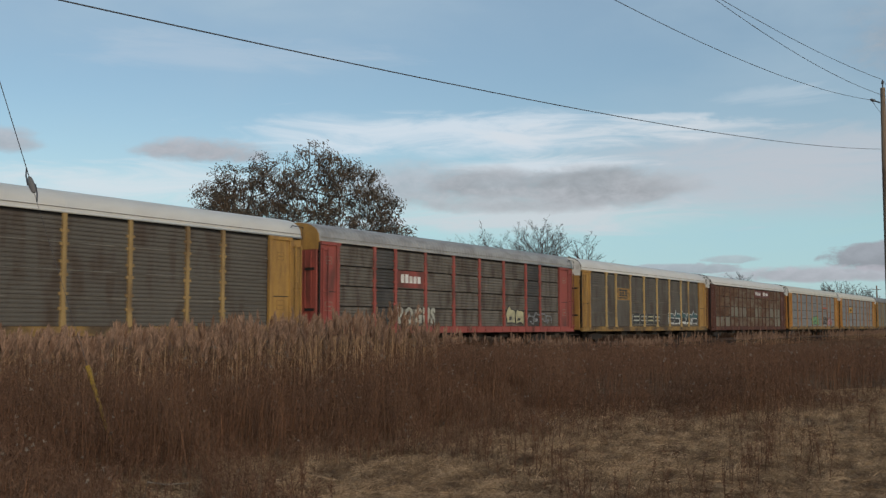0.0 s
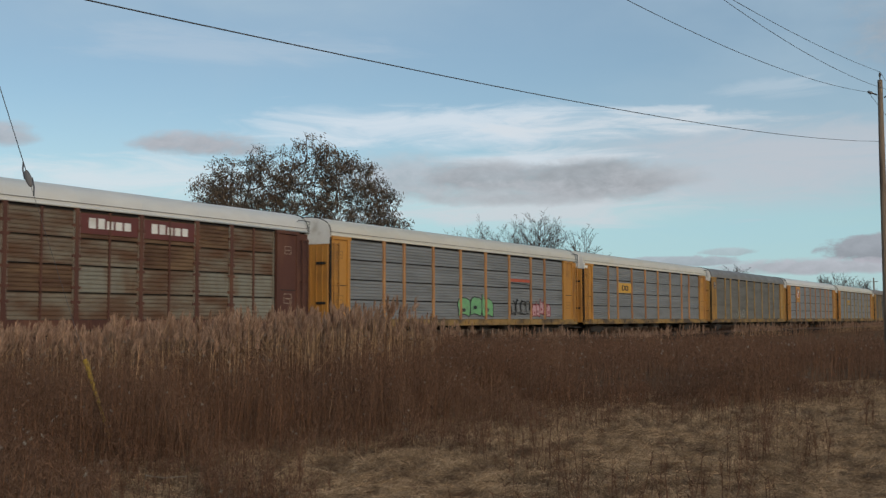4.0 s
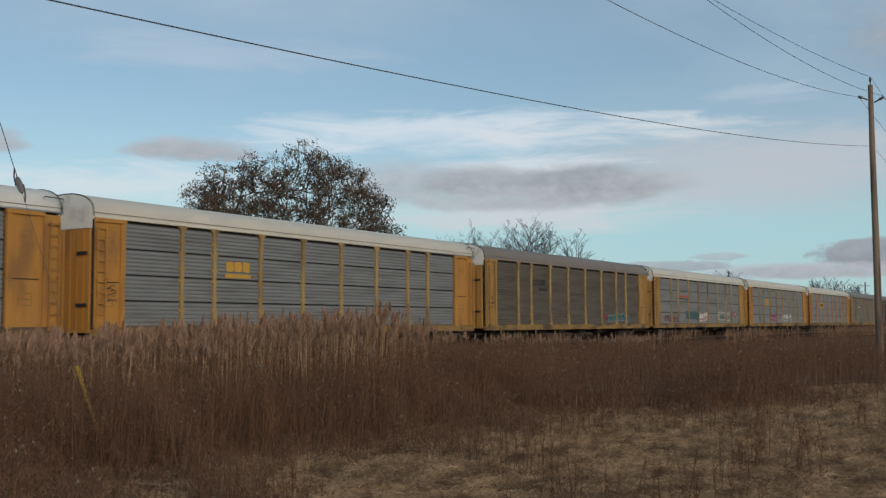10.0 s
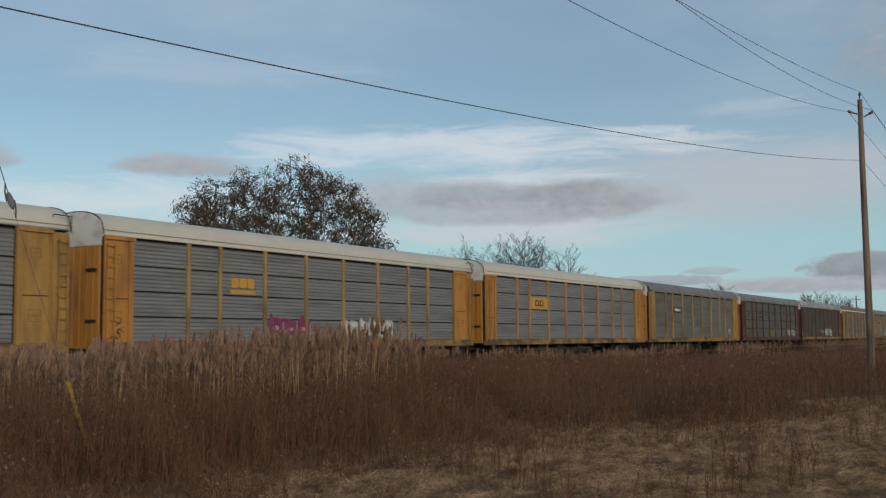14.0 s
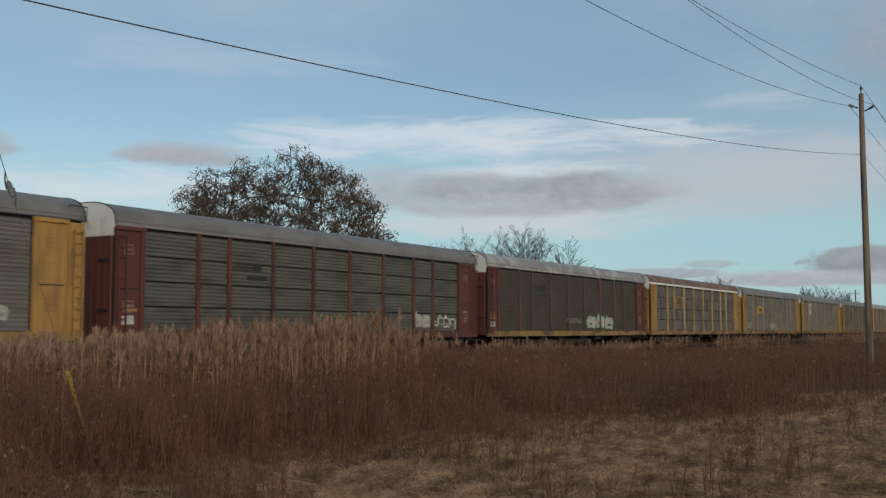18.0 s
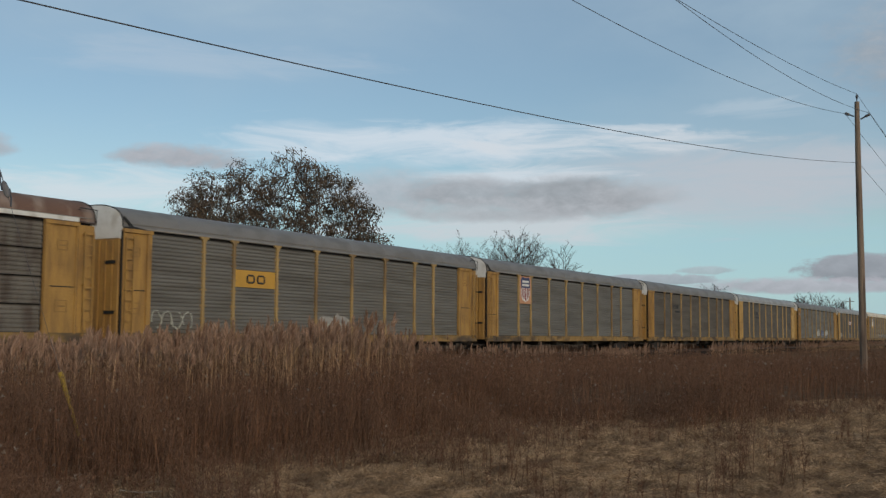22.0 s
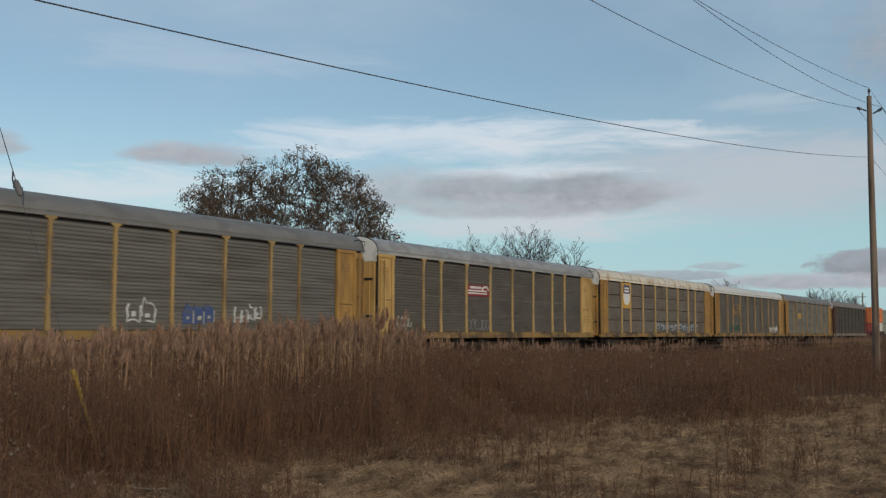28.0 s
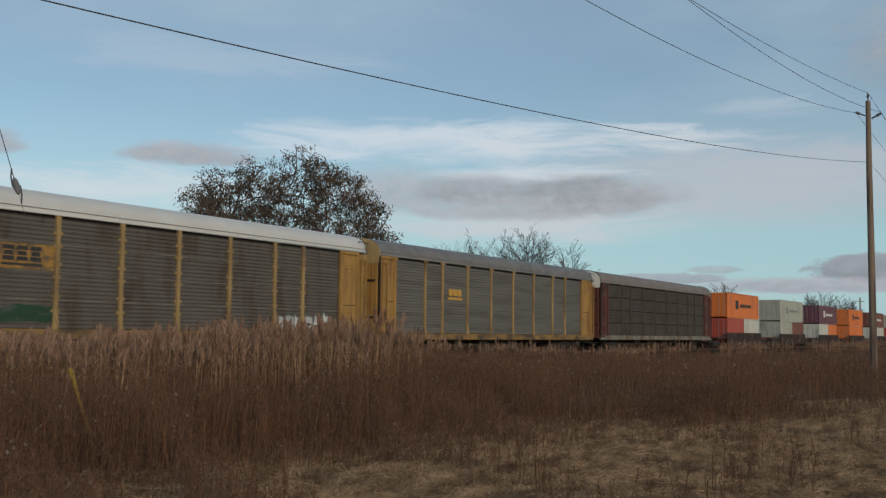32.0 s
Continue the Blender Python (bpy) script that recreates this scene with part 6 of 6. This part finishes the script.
def build_weeds():
    rng = np.random.default_rng(22)
    stems, heads, fluff = [], [], []
    for n, d0, d1, fat, k in ((48000, 7, 24, 1.0, 26), (24000, 20, 60, 1.6, 26), (9000, 50, 150, 4.0, 16)):
        P, az, d = scatter(rng, n, 3.5, 62, d0, d1, 1.0)
        patch = wander(P, 0.28, 4.0) + 0.5 * wander(P, 1.1, 6.0)
        inside = d - edge_distance(az) + patch * 6.5
        keep = (rng.uniform(0, 1, n) < np.clip((inside + 4.2) / 7.5, 0, 1) ** 1.4) & (P[:, 1] < 27.8) & ~((np.abs(az - 49.6) < 0.55) & (d > 12.8) & (d < 14.1)) & ~((np.abs(az - 46.5) < 2.2) & (d < 11.2))
        P, az, d, patch, inside = P[keep], az[keep], d[keep], patch[keep], inside[keep]
        H = rng.uniform(0.50, 1.12, len(P)) * np.clip(inside / 6.0 + 0.38, 0.25, 1.0) * (1 + 0.22 * patch)
        H *= np.interp(az, [4, 29, 35, 42, 50, 62], [1.0, 1.05, 1.26, 1.20, 1.14, 1.14]) * np.interp(d, [22, 34, 50, 80, 120], [1.02, 0.92, 0.78, 0.66, 0.58])
        m = len(P)
        lean = rng.normal(0, 0.10, (m, 3)) + np.array([0.03, -0.03, 0])
        lean[:, 2] = 1
        stems.append(blades(rng, P, lean, H, rng.uniform(0.006, 0.011, m) * fat))
        f = 1 - 0.60 * rng.uniform(0, 1, m * k) ** 1.3
        Q = np.repeat(P, k, 0) + np.repeat(lean, k, 0) * (f * np.repeat(H, k))[:, None]
        a = rng.uniform(0, 6.28, m * k)
        reach = rng.uniform(0, 0.19, m * k) * (1.25 - f)
        Q[:, 0] += np.cos(a) * reach
        Q[:, 1] += np.sin(a) * reach
        way = np.stack([np.cos(a) * 0.6, np.sin(a) * 0.6, rng.uniform(-0.1, 1.5, m * k)], 1)
        heads.append(slivers(rng, Q, way, rng.uniform(0.02, 0.075, m * k) * fat ** 0.4, rng.uniform(0.003, 0.0085, m * k) * fat))
        if fat < 2:
            q = rng.uniform(0, 1, m) < 0.05
            c = np.repeat(P[q] + lean[q] * H[q][:, None], 8, 0)
            fluff.append(slivers(rng, c, rng.normal(0, 1, c.shape), np.full(len(c), 0.030 * fat), np.full(len(c), 0.018 * fat)))
    V, T = stack(stems)
    thing("tall_dead_weeds", fast_mesh("weeds", V, T), WEED, "dense stand of dead russet weed stems in the field", "weeds", kind="stuff")
    V, T = stack(heads)
    thing("weed_heads", fast_mesh("weed_heads", V, T), WEED_TOP, "dusty brown twiggy heads of the dead weeds", "weeds", kind="stuff")
    V, T = stack(fluff)
    thing("seed_heads", fast_mesh("seed_heads", V, T), FLUFF, "small pale seed heads among the dead weeds", "seed heads", kind="stuff")
    # the same weeds on the far side of the track
    m = 7000
    P = np.stack([rng.uniform(18, 230, m), rng.uniform(35.0, 38.5, m), np.zeros(m)], 1)
    lean = rng.normal(0, 0.12, P.shape)
    lean[:, 2] = 1
    V, T = blades(rng, P, lean, rng.uniform(0.7, 1.35, m), rng.uniform(0.05, 0.11, m))
    thing("trackside_weeds", fast_mesh("trackside_weeds", V, T), WEED, "dead russet weeds growing beyond the track", "weeds", kind="stuff")
    # a few tall pale stems that stand out of the bed
    P, az, d = scatter(rng, 90, 5, 60, 12, 26, 1.0)
    P = P[(d > edge_distance(az) - 1) & (P[:, 1] < 27)]
    lean = rng.normal(0, 0.14, P.shape)
    lean[:, 2] = 1
    V, T = blades(rng, P, lean, rng.uniform(0.6, 1.05, len(P)), np.full(len(P), 0.005))
    thing("pale_stems", fast_mesh("pale_stems", V, T), REED_STEM, "scattered pale dry stems among the weeds", "weeds", kind="stuff")


build_weeds()


def build_grass():
    rng = np.random.default_rng(23)
    bits = []
    for n, d0, d1, fat in ((330000, 5.5, 16, 1.25), (260000, 14, 32, 2.0)):
        P, az, d = scatter(rng, n, 3.5, 60, d0, d1, 1.0)
        patch = wander(P, 0.9, 1.0)
        keep = (d < edge_distance(az) + 3.0) & (patch > rng.uniform(-1.1, -0.1, n))
        P, patch = P[keep], patch[keep]
        m = len(P)
        a = rng.uniform(0, 6.28, m)
        flat = rng.uniform(0.5, 2.6, m)
        way = np.stack([np.cos(a) * flat, np.sin(a) * flat, rng.uniform(0.2, 1.0, m)], 1)
        bits.append(slivers(rng, P + np.array([0, 0, 0.01]), way, rng.uniform(0.05, 0.17, m) * (1 + 0.6 * patch), rng.uniform(0.003, 0.006, m) * fat))
    # long blades lying over one another in swirls
    P, az, d = scatter(rng, 70000, 3.5, 60, 5.5, 28, 1.0)
    P = P[d < edge_distance(az) + 2.5]
    m = len(P)
    a = wander(P, 0.45, 12.0) * 7.0 + rng.normal(0, 1.1, m)
    way = np.stack([np.cos(a), np.sin(a), rng.uniform(0.05, 0.40, m)], 1)
    bits.append(blades(rng, P + np.stack([np.zeros(m), np.zeros(m), rng.uniform(0.01, 0.09, m)], 1), way, rng.uniform(0.12, 0.32, m), rng.uniform(0.003, 0.0055, m), rng.uniform(0.0, 0.35, m)))
    # tussocks: blades arching out of one root
    P, az, d = scatter(rng, 5600, 4, 58, 5.8, 30, 0.85)
    lump = wander(P, 0.55, 3.0)
    keep = (d < edge_distance(az) + 2.0) & (lump > rng.uniform(-0.35, 0.35, len(P)))
    P, d, lump = P[keep], d[keep], lump[keep]
    k = 42
    Q = np.repeat(P, k, 0) + rng.normal(0, 0.07, (len(P) * k, 3)) * np.array([1, 1, 0])
    a = rng.uniform(0, 6.28, len(Q))
    wide = rng.uniform(0.15, 1.5, len(Q))
    comb = np.repeat(rng.normal(0, 0.6, (len(P), 2)), k, 0)
    way = np.stack([np.cos(a) * wide + comb[:, 0], np.sin(a) * wide + comb[:, 1], np.ones(len(Q))], 1)
    big = np.repeat(rng.uniform(0.6, 1.35, len(P)) * (1 + 0.6 * lump), k)
    bits.append(blades(rng, Q, way, rng.uniform(0.10, 0.23, len(Q)) * big, rng.uniform(0.003, 0.0055, len(Q)) * np.repeat(np.clip(d / 12, 1, 2), k), rng.uniform(0.2, 0.9, len(Q))))
    V, T = stack(bits)
    V[:, 2] = np.maximum(V[:, 2], 0.004)
    thing("dry_grass", fast_mesh("grass", V, T), GRASS, "matted dead grass with paler tufts", "grass", kind="stuff")
    # reddish dead stalks standing in clumps in the grass
    P, az, d = scatter(rng, 12000, 4, 58, 6.0, 32, 1.0)
    clump = wander(P, 0.5, 8.0) + 0.4 * wander(P, 1.7, 2.0)
    rim = np.clip((d - edge_distance(az) + 6.0) / 6.0, 0, 1)   # thicker towards the tall weeds
    keep = (d < edge_distance(az) + 3) & (clump + 0.55 * rim > rng.uniform(0.1, 0.75, len(P)))
    P, clump, m = P[keep], clump[keep], int(keep.sum())
    lean = rng.normal(0, 0.16, (m, 3))
    lean[:, 2] = 1
    H = rng.uniform(0.18, 0.60, m) * (0.72 + np.maximum(clump, -0.2))
    bits = [blades(rng, P, lean, H, np.full(m, 0.008)), blades(rng, P, lean, H, np.full(m, 0.008))]
    k = 16
    f = rng.uniform(0.25, 1.0, m * k)
    Q = np.repeat(P, k, 0) + np.repeat(lean, k, 0) * (f * np.repeat(H, k))[:, None]
    a = rng.uniform(0, 6.28, m * k)
    way = np.stack([np.cos(a) * 0.8, np.sin(a) * 0.8, rng.uniform(0.1, 1.1, m * k)], 1)
    bits.append(slivers(rng, Q, way, rng.uniform(0.04, 0.12, m * k), rng.uniform(0.004, 0.008, m * k)))
    V, T = stack(bits)
    thing("dead_stalks", fast_mesh("stalks", V, T), STALK, "clumps of dead reddish-brown stalks standing in the grass", "weeds", kind="stuff")


build_grass()


def fallen_twig():
    thing("fallen_twig", Shape().tube([(0, 0, 0), (-0.05, -0.10, 0.17), (0.12, -0.16, 0.13), (0.36, -0.24, 0.12)], [0.009, 0.010, 0.008, 0.004], 5),
          FLUFF, "pale bent dry twig lying in the grass", "twig", (7.22, 7.80, 0.02))


fallen_twig()


# ---------------------------------------------------------------- the train's run
def motions():
    steps = [0.0, 8.0, 16.0, 24.0, 32.0]
    for car, at in CARS + WELLS:
        walk(car, [(t, pose(at - SPEED * t, TRACK_Y, RAIL_Z)) for t in steps])
    for box, at, z in BOXES:
        walk(box, [(t, pose(at - SPEED * t, TRACK_Y, RAIL_Z + z)) for t in steps])


motions()
